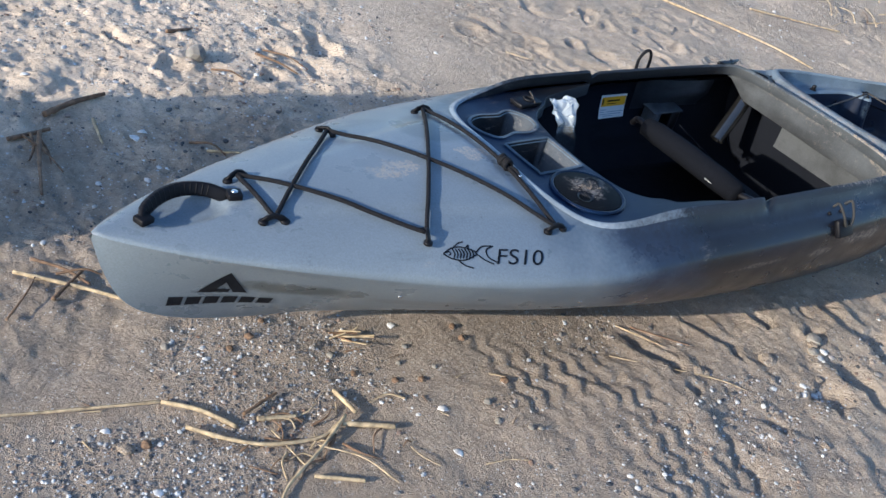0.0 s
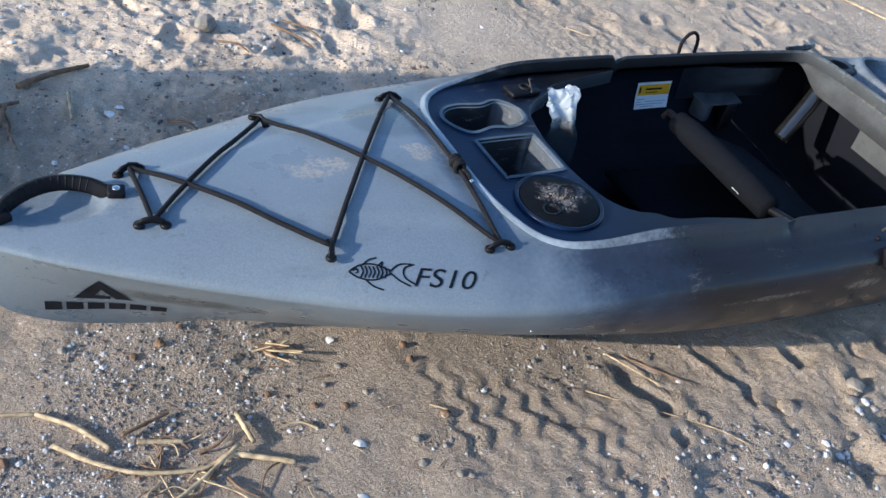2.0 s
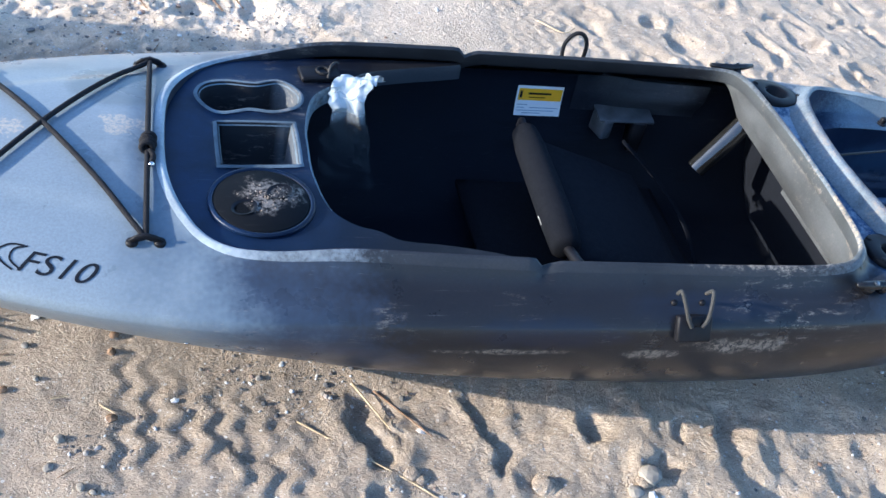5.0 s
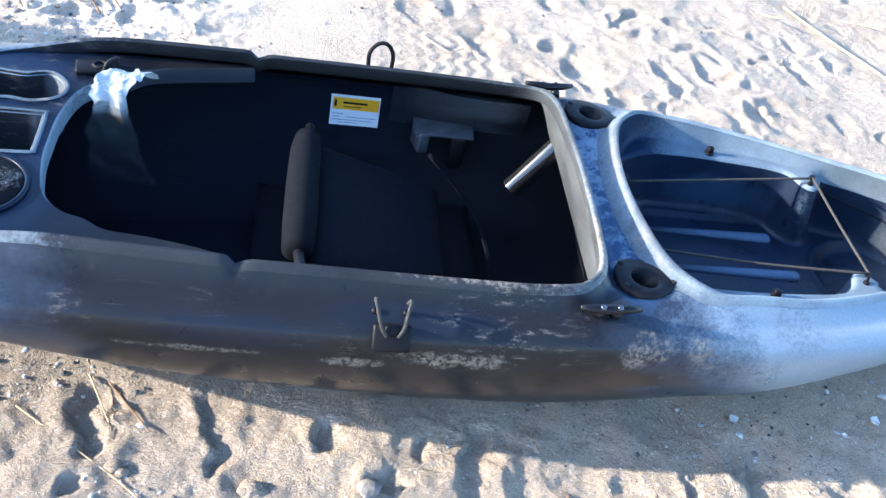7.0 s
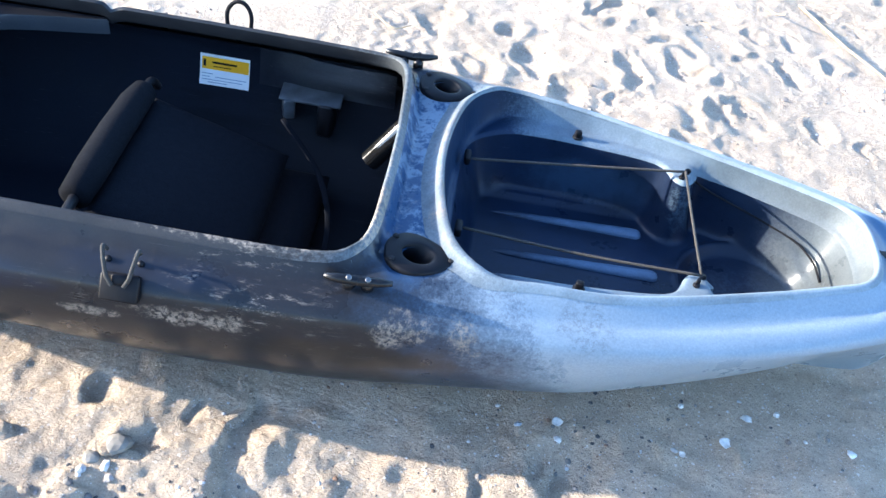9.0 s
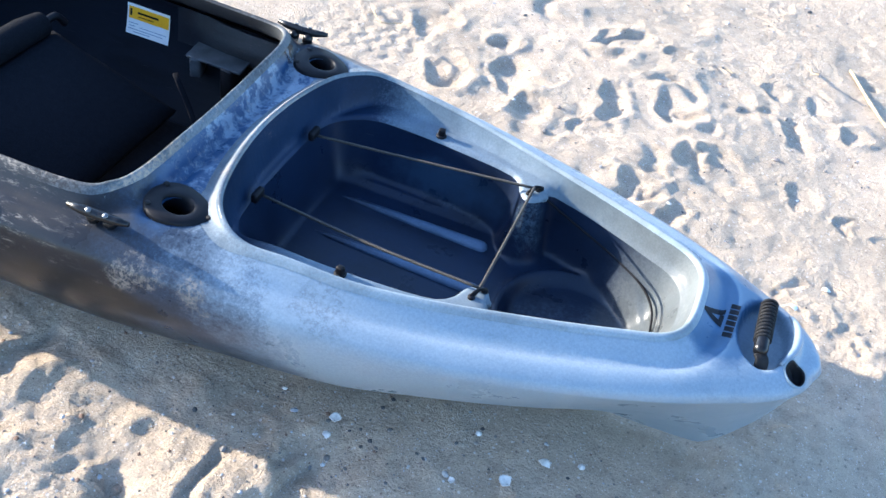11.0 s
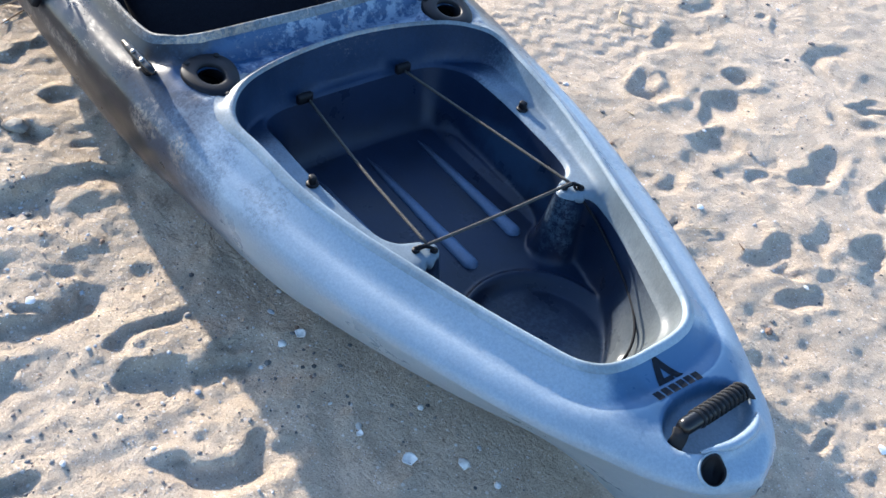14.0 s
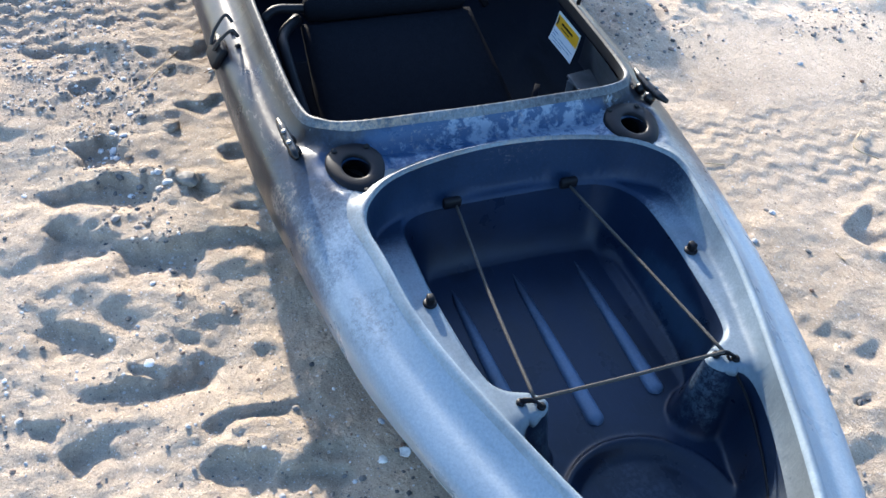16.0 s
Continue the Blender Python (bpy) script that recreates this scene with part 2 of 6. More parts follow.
RIMM = plastic("rim_plastic", [(0.0, (0.38, 0.425, 0.46)), (0.86, (0.30, 0.345, 0.385)), (0.98, (0.14, 0.17, 0.21)), (1.08, (0.025, 0.028, 0.035)), (1.80, (0.028, 0.030, 0.034)), (1.89, (0.09, 0.10, 0.11)), (2.03, (0.16, 0.185, 0.205)), (2.2, (0.24, 0.285, 0.315)), (3.0, (0.24, 0.285, 0.315))], 0.9, (0.4, 0.6), spec=0.25, clouds=0.6,
               blobs=[(2.035, 0.0, 0.32, 0.03, 0.22, 0.03, (0.30, 0.25, 0.20), 0.8, 1), (1.93, -0.2, 0.34, 0.05, 0.10, 0.02, (0.36, 0.29, 0.21), 0.9, 1), (1.78, -0.30, 0.35, 0.2, 0.02, 0.015, (0.36, 0.31, 0.25), 0.8, 1)])
FLANGE = plastic("flange_plastic", [(0.0, (0.080, 0.085, 0.090)), (3.0, (0.080, 0.085, 0.090))], 0.25, (0.45, 0.65), spec=0.3, clouds=0.8,
                 blobs=[(1.93, -0.24, 0.325, 0.05, 0.06, 0.025, TAN, 0.8, 1), (1.93, 0.05, 0.325, 0.05, 0.20, 0.010, TAN, 0.4, 1)])
# dark plastic taken near-black for shade; the pale stern end paints sunlight
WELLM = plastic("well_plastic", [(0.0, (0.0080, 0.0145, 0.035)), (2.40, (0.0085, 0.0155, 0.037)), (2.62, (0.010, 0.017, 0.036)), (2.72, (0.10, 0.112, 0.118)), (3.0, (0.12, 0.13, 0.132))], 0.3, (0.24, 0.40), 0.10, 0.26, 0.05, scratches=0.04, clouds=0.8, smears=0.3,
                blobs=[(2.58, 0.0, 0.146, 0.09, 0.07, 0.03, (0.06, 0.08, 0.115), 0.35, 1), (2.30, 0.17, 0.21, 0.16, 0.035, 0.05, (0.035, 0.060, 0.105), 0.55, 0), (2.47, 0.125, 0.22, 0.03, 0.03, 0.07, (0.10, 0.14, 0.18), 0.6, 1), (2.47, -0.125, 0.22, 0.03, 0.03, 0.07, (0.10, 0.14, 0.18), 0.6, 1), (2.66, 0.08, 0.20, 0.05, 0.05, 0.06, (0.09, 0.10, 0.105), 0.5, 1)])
# front rim's shadow painted dark up to about x 2.2, sunlit tone aft
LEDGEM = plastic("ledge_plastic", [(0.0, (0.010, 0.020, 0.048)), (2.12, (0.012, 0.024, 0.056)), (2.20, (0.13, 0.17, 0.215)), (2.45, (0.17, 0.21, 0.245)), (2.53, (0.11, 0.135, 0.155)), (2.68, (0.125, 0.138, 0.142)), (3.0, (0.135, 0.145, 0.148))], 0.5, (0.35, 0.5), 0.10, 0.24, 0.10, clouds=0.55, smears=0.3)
EDGEM = plastic("ledge_plastic", [(0.0, (0.006, 0.011, 0.025)), (2.15, (0.006, 0.011, 0.025)), (2.23, (0.10, 0.145, 0.19)), (2.45, (0.14, 0.18, 0.22)), (2.53, (0.07, 0.09, 0.115)), (2.68, (0.125, 0.14, 0.15)), (3.0, (0.125, 0.14, 0.15))], 0.5, (0.55, 0.75), 0.12, 0.15, 0.08, clouds=0.9)
EDGEM = plastic("edge_plastic", [(0.0, (0.34, 0.38, 0.41)), (1.04, (0.17, 0.21, 0.25)), (1.12, (0.03, 0.035, 0.045)), (3.0, (0.03, 0.035, 0.045))], 0.5, (0.3, 0.5), 0.1)
# pocket shade painted near-black, sunlit aft wall painted pale beyond x 1.0
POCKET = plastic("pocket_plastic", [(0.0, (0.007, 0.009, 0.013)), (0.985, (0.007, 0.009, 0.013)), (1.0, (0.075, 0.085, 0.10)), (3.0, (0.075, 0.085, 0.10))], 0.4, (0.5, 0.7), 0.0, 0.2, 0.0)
WEARM = plastic("worn_edge_plastic", [(0.0, (0.11, 0.145, 0.18)), (3.0, (0.11, 0.145, 0.18))], 0.8, (0.45, 0.65), 0.1, 0.35, clouds=1.0)
# shade in front and sky sheen aft are put into the rib colour
RIBM = plastic("rib_plastic", [(0.0, (0.02, 0.03, 0.055)), (2.17, (0.02, 0.03, 0.055)), (2.28, (0.085, 0.125, 0.20)), (3.0, (0.10, 0.14, 0.21))], 0.3, (0.3, 0.5), 0.1, 0.4, 0.1)
# the grey blob paints grazing sunlight on the far wall
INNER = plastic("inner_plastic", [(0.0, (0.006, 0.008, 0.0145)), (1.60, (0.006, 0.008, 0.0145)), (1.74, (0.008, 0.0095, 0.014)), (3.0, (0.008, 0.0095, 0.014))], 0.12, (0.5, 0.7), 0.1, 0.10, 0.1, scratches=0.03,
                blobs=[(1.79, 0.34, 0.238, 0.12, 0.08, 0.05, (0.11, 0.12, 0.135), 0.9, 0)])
# grey middle band carries the sunlit patch in the panel's colour
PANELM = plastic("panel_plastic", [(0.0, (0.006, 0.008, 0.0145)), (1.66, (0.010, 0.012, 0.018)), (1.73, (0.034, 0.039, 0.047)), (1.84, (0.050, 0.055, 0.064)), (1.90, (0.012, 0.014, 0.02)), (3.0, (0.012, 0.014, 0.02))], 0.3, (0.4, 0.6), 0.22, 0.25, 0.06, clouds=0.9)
BLACK = plain("black_plastic", (0.006, 0.006, 0.008), 0.5, 0, 0.4, 40, 0.0, 0.18)
FIN = plain("pale_moulded_plastic", (0.06, 0.068, 0.078), 0.5, 0, 0.4, 30, 0.0, 0.3)
RUBBER = plain("black_rubber", (0.012, 0.012, 0.013), 0.7, 0, 0.4, 90, 0.0006, 0.2)
CORD = plain("dark_cord", (0.009, 0.009, 0.011), 0.85, 0, 0.6, 700, 0.0012, 0.2)
PALECORD = plain("faded_cord", (0.046, 0.040, 0.033), 0.85, 0, 0.5, 700, 0.0012)
MIDCORD = plain("weathered_cord", (0.03, 0.029, 0.027), 0.85, 0, 0.5, 700, 0.0012)
FABRIC = plain("seat_fabric", (0.0055, 0.0065, 0.010), 0.95, 0, 0.5, 500, 0.001, 0.1)
FOAM = plain("foam_cover", (0.007, 0.0078, 0.0105), 0.9, 0, 0.35, 400, 0.001, 0.06)
STEEL = plain("steel", (0.6, 0.6, 0.6), 0.25, 1.0, 0.15, 60)
INK = plain("printed_ink", (0.008, 0.010, 0.015), 0.6, 0, 0.3, 80, 0.0, 0.1)
LIDM = plastic("lid_rubber", [(0.0, (0.005, 0.006, 0.008)), (3.0, (0.005, 0.006, 0.008))], 0.3, (0.55, 0.7), 0.0, 0.06, 0.0, scratches=0.05,
               blobs=[(0.965, -0.125, 0.322, 0.05, 0.045, 0.03, (0.30, 0.27, 0.24), 0.6, 1)])
GLOSS = plain("glossy_black_plastic", (0.006, 0.006, 0.007), 0.3, 0, 0.3, 60, 0.0, 0.35)
DARKSTEEL = plain("dark_steel", (0.20, 0.20, 0.20), 0.3, 1.0, 0.3, 60)
WHITE = plain("white_vinyl", (0.75, 0.76, 0.76), 0.45, 0, 0.06, 30)
YELLOW = plain("yellow_vinyl", (0.80, 0.42, 0.01), 0.45, 0, 0.08, 30)
SHELL = plain("shell", (0.72, 0.69, 0.65), 0.45, 0, 0.25, 90, 0.0008)
REED = plain("dry_reed", (0.42, 0.325, 0.195), 0.75, 0, 0.5, 60, 0.0008)
TWIG = plain("brown_twig", (0.17, 0.105, 0.06), 0.85, 0, 0.5, 60, 0.001)
TUBEM = plain("dark_tube_plastic", (0.012, 0.012, 0.012), 0.16, 0, 0.3, 60, 0.0, 1.0)
STONE = plain("grey_stone", (0.205, 0.187, 0.160), 0.8, 0, 0.4, 40, 0.002)


def pebble_material():
    m, nt, b = material("pebbles")
    r = nt.nodes.new("ShaderNodeNewGeometry").outputs["Random Per Island"]
    c = ramp(nt, r, [(0.0, (0.05, 0.05, 0.055)), (0.2, (0.16, 0.15, 0.14)), (0.45, (0.30, 0.27, 0.24)), (0.62, (0.22, 0.13, 0.08)), (0.7, (0.5, 0.48, 0.45)), (0.85, (0.72, 0.70, 0.67)), (1.0, (0.33, 0.35, 0.38))])
    nt.links.new(mix(nt, 0.4, c, ramp(nt, noise_tex(nt, 300, 3), [(0.3, grey(0.4)), (0.7, grey(1))]), 'MULTIPLY'), b.inputs["Base Color"])
    b.inputs["Roughness"].default_value = 0.75
    return m


def bag_material():
    """Thin crumpled clear plastic, milky where it is bunched."""
    m, nt, b = material("clear_plastic")
    co = nt.nodes.new("ShaderNodeTexCoord").outputs["Object"]
    sep = nt.nodes.new("ShaderNodeSeparateXYZ")
    nt.links.new(co, sep.inputs[0])
    up = nt.nodes.new("ShaderNodeMapRange")
    up.inputs[1].default_value, up.inputs[2].default_value, up.inputs[3].default_value, up.inputs[4].default_value = 0.295, 0.33, 0.04, 0.62
    nt.links.new(sep.outputs[2], up.inputs[0])
    nt.links.new(up.outputs[0], b.inputs["Alpha"])
    b.inputs["Base Color"].default_value = (0.60, 0.65, 0.68, 1)
    b.inputs["Roughness"].default_value = 0.18
    bump(nt, b, noise_tex(nt, 70, 4, 0.6, co), 0.5, 0.004)
    return m


PEBBLE = pebble_material()
BAG = bag_material()


# ---- mesh helpers ----
def mesh_object(name, verts, faces, mat, parent=None, smooth=True, label=""):
    me = bpy.data.meshes.new(name)
    me.from_pydata([tuple(map(float, v)) for v in verts], [], [tuple(map(int, f)) for f in faces])
    me.validate()
    me.update()
    me.materials.append(mat)
    if smooth:
        me.polygons.foreach_set("use_smooth", [True] * len(me.polygons))
    ob = new(name, me)
    if parent:
        ob.parent = parent
    if label:
        tagged(ob, label)
    return ob


def part(name, bm, mat, parent, label="", smooth=True):
    me = bpy.data.meshes.new(name)
    bmesh.ops.recalc_face_normals(bm, faces=bm.faces[:])
    bm.to_mesh(me)
    bm.free()
    me.materials.append(mat)
    if smooth:
        me.polygons.foreach_set("use_smooth", [True] * len(me.polygons))
    ob = new(name, me)
    ob.parent = parent
    if label:
        tagged(ob, label)
    return ob


def pchip(xs, ys):
    """A smooth curve through the given knots that does not overshoot."""
    xs, ys = np.array(xs, float), np.array(ys, float)
    h, d = np.diff(xs), np.diff(ys) / np.diff(xs)
    m = np.zeros(len(xs))
    m[0], m[-1] = d[0], d[-1]
    for i in range(1, len(xs) - 1):
        if d[i - 1] * d[i] > 0:
            w1, w2 = 2 * h[i] + h[i - 1], h[i] + 2 * h[i - 1]
            m[i] = (w1 + w2) / (w1 / d[i - 1] + w2 / d[i])

    def f(x):
        x = np.clip(np.asarray(x, float), xs[0], xs[-1])
        i = np.clip(np.searchsorted(xs, x) - 1, 0, len(h) - 1)
        t = (x - xs[i]) / h[i]
        return ((1 + 2 * t) * (1 - t) ** 2 * ys[i] + t * (1 - t) ** 2 * h[i] * m[i]
                + t * t * (3 - 2 * t) * ys[i + 1] + t * t * (t - 1) * h[i] * m[i + 1])
    return f


def closed_curve(pts, n):
    """n points evenly spaced along a smooth closed curve through pts."""
    p = np.array(pts, float)
    out = []
    k = len(p)
    for i in range(k):
        a, b, c, d = p[(i - 1) % k], p[i], p[(i + 1) % k], p[(i + 2) % k]
        for t in np.linspace(0, 1, 16, endpoint=False):
            out.append(0.5 * (2 * b + (c - a) * t + (2 * a - 5 * b + 4 * c - d) * t * t + (3 * b - a - 3 * c + d) * t ** 3))
    out = np.array(out)
    loop = np.vstack([out, out[:1]])
    s = np.r_[0, np.cumsum(np.linalg.norm(np.diff(loop, axis=0), axis=1))]
    q = np.linspace(0, s[-1], n, endpoint=False)
    return np.stack([np.interp(q, s, loop[:, j]) for j in range(p.shape[1])], 1)


def mirrored(half):
    """A closed outline from its half with y >= 0, from the front to the back."""
    return [(x, -y) for x, y in half] + [(x, y) for x, y in half[-2:0:-1]]


def inside(pts, poly):
    x, y = pts[:, 0][:, None], pts[:, 1][:, None]
    x1, y1 = poly[:, 0], poly[:, 1]
    x2, y2 = np.roll(x1, -1), np.roll(y1, -1)
    cross = ((y1 > y) != (y2 > y)) & (x < (x2 - x1) * (y - y1) / (y2 - y1 + 1e-15) + x1)
    return cross.sum(1) % 2 == 1


def distance(pts, poly):
    out = np.full(len(pts), 1e9)
    a, b = poly, np.roll(poly, -1, 0)
    for p, q in zip(a, b):
        d = q - p
        t = np.clip(((pts - p) @ d) / (d @ d + 1e-15), 0, 1)
        out = np.minimum(out, np.linalg.norm(pts - p - t[:, None] * d, axis=1))
    return out


def sheet(outer, holes, extra, gap):
    """Plan triangles that fill outer less the holes, through the extra points."""
    extra = np.asarray(extra)
    keep = inside(extra, outer) & (distance(extra, outer) > gap)
    for h in holes:
        keep &= ~inside(extra, h) & (distance(extra, h) > gap)
    pts, edges = [], []
    for loop in (outer, *holes):
        n = len(pts)
        edges += [(n + i, n + (i + 1) % len(loop)) for i in range(len(loop))]
        pts += [tuple(p) for p in loop]
    pts += [tuple(p) for p in extra[keep]]
    v, _, f, *_ = geometry.delaunay_2d_cdt([Vector(p) for p in pts], edges, [], 0, 1e-7)
    v = np.array([tuple(p) for p in v])
    f = np.array([tuple(t) for t in f])
    c = v[f].mean(1)
    ok = inside(c, outer)
    for h in holes:
        ok &= ~inside(c, h)
    return v, f[ok]


def smooth01(t):
    t = np.clip(t, 0, 1)
    return t * t * (3 - 2 * t)


def strip(rings):
    """Faces between closed rings of equal length."""
    n = len(rings[0])
    v = np.vstack(rings)
    f = [(k * n + i, k * n + (i + 1) % n, (k + 1) * n + (i + 1) % n, (k + 1) * n + i) for k in range(len(rings) - 1) for i in range(n)]
    return v, f


def tube(bm, pts, radius, sides=8, cap=True):
    """A round rod along pts; radius is one number or one a point."""
    p = [Vector(q) for q in pts]
    rad = radius if isinstance(radius, (list, tuple)) else [radius] * len(p)
    rings, up = [], None
    for i, q in enumerate(p):
        d = (p[min(i + 1, len(p) - 1)] - p[max(i - 1, 0)]).normalized()
        if up is None:
            up = d.orthogonal().normalized()
        up = (up - d * up.dot(d)).normalized()
        s = d.cross(up)
        rings.append([bm.verts.new(q + rad[i] * (math.cos(a) * up + math.sin(a) * s)) for a in np.linspace(0, 2 * math.pi, sides, endpoint=False)])
    for r1, r2 in zip(rings, rings[1:]):
        for i in range(sides):
            bm.faces.new((r1[i], r1[(i + 1) % sides], r2[(i + 1) % sides], r2[i]))
    if cap:
        bm.faces.new(rings[0][::-1])
        bm.faces.new(rings[-1])
    return bm


def box(bm, size, m, bevel=0.0):
    b = bmesh.new()
    bmesh.ops.create_cube(b, size=1, matrix=Matrix.Diagonal((*size, 1)))
    if bevel:
        bmesh.ops.bevel(b, geom=b.edges[:], offset=bevel, segments=2, affect='EDGES', profile=0.5)
    b.transform(m)
    me = bpy.data.meshes.new("tmp")
    b.to_mesh(me)
    b.free()
    bm.from_mesh(me)
    bpy.data.meshes.remove(me)
    return bm


def arc_points(pts, n=24):
    """An open smooth curve through pts."""
    p = np.array(pts, float)
    p = np.vstack([2 * p[0] - p[1], p, 2 * p[-1] - p[-2]])
    out = []
    per = max(2, n // (len(p) - 3))
    for i in range(1, len(p) - 2):
        a, b, c, d = p[i - 1], p[i], p[i + 1], p[i + 2]
        for t in np.linspace(0, 1, per, endpoint=False):
            out.append(0.5 * (2 * b + (c - a) * t + (2 * a - 5 * b + 4 * c - d) * t * t + (3 * b - a - 3 * c + d) * t ** 3))
    out.append(p[-2])
    return out


# ---- ground ----
lattice = np.random.RandomState(7).rand(256, 256)


def vnoise(x, y):
    xi, yi = np.floor(x).astype(int), np.floor(y).astype(int)
    u, v = x - xi, y - yi
    u, v = u * u * u * (u * (u * 6 - 15) + 10), v * v * v * (v * (v * 6 - 15) + 10)
    g = lambda i, j: lattice[(xi + i) % 256, (yi + j) % 256]
    return (g(0, 0) * (1 - u) + g(1, 0) * u) * (1 - v) + (g(0, 1) * (1 - u) + g(1, 1) * u) * v - 0.5


def fbm(x, y, scale, octaves=4, rough=0.5):
    out, amp = 0.0, 1.0
    for k in range(octaves):
        out = out + amp * vnoise(x * scale + 17.3 * k, y * scale + 9.1 * k)
        scale, amp = scale * 2.03, amp * rough
    return out


dents = []           # x, y, half length along y, half length along x, depth
rd = random.Random(11)
# trodden banks on the near side: crest from one end to the other, reach of the hollow behind it
banks = [(1.225, -0.655, 1.216, -0.565, 0.038), (1.485, -0.372, 1.505, -0.295, 0.050), (1.413, -0.655, 1.403, -0.569, 0.095),
         (1.529, -0.694, 1.564, -0.521, 0.070), (1.578, -0.456, 1.620, -0.408, 0.045), (1.666, -0.726, 1.686, -0.612, 0.080), (1.722, -0.611, 1.768, -0.455, 0.090),
         (1.750, -0.457, 1.785, -0.290, 0.045), (1.854, -0.748, 1.955, -0.630, 0.055), (2.036, -0.689, 2.018, -0.450, 0.052), (1.984, -0.602, 2.000, -0.544, 0.028),
         (2.151, -0.518, 2.150, -0.380, 0.036), (2.074, -0.775, 2.097, -0.724, 0.039), (2.143, -0.722, 2.127, -0.651, 0.060), (2.213, -0.530, 2.236, -0.422, 0.066),
         (2.255, -0.430, 2.285, -0.335, 0.050), (2.415, -0.563, 2.440, -0.382, 0.065), (0.922, -0.309, 0.936, -0.378, 0.036), (1.122, -0.245, 1.127, -0.402, 0.060),
         (1.175, -0.270, 1.196, -0.385, 0.020), (1.106, -0.435, 1.110, -0.468, 0.044), (1.306, -0.256, 1.335, -0.415, 0.040), (1.666, -0.312, 1.661, -0.381, 0.027),
         (2.230, -0.337, 2.252, -0.397, 0.027), (1.233, -0.583, 1.245, -0.650, 0.022), (1.05, -0.70, 1.07, -0.56, 0.035), (1.90, -0.92, 1.93, -0.83, 0.07), (2.30, -0.80, 2.33, -0.68, 0.06)]
for x, y in ((2.04, 0.84), (2.27, 0.83), (2.41, 1.30), (2.44, 0.81), (2.45, 0.94), (2.69, 0.62), (2.69, 0.84), (2.20, 0.96), (2.57, 0.65), (1.90, 1.04), (2.55, 1.31), (2.61, 1.03),
             (2.75, 0.83), (2.91, 1.10), (3.05, 1.21), (2.13, 1.05), (2.36, 1.28), (0.52, 1.20), (0.60, 1.04), (0.93, 1.10), (1.08, 1.12), (1.75, 1.175), (0.83, 0.94), (1.01, 0.97)):
    dents.append((x, y, rd.uniform(0.03, 0.075), rd.uniform(0.04, 0.07), rd.uniform(-0.6, 0.6), rd.uniform(0.011, 0.021)))
for k in range(40):
    dents.append((rd.uniform(0.2, 4.4), rd.uniform(0.5, 2.2), rd.uniform(0.018, 0.05), rd.uniform(0.02, 0.05), rd.uniform(-0.9, 0.9), rd.uniform(0.005, 0.012)))
for k in range(45):
    dents.append((rd.uniform(1.9, 3.9), rd.uniform(0.35, 1.4), rd.uniform(0.012, 0.03), rd.uniform(0.014, 0.03), rd.uniform(-0.9, 0.9), rd.uniform(0.004, 0.009)))
# heel marks: centre, radius, width of the trench, depth, bearing of its open side
heels = [(2.033, 0.850, 0.066, 0.022, 0.020, 200), (2.569, 0.775, 0.052, 0.016, 0.014, 160), (2.597, 1.095, 0.060, 0.018, 0.016, 250), (2.24, 1.349, 0.07, 0.022, 0.018, 30),
         (2.756, 0.862, 0.045, 0.014, 0.012, 300), (2.387, 1.213, 0.055, 0.02, 0.016, 120), (1.82, 1.24, 0.06, 0.02, 0.014, 200), (3.005, 1.293, 0.055, 0.016, 0.013, 60), (2.30, 0.62, 0.045, 0.015, 0.012, 220)]


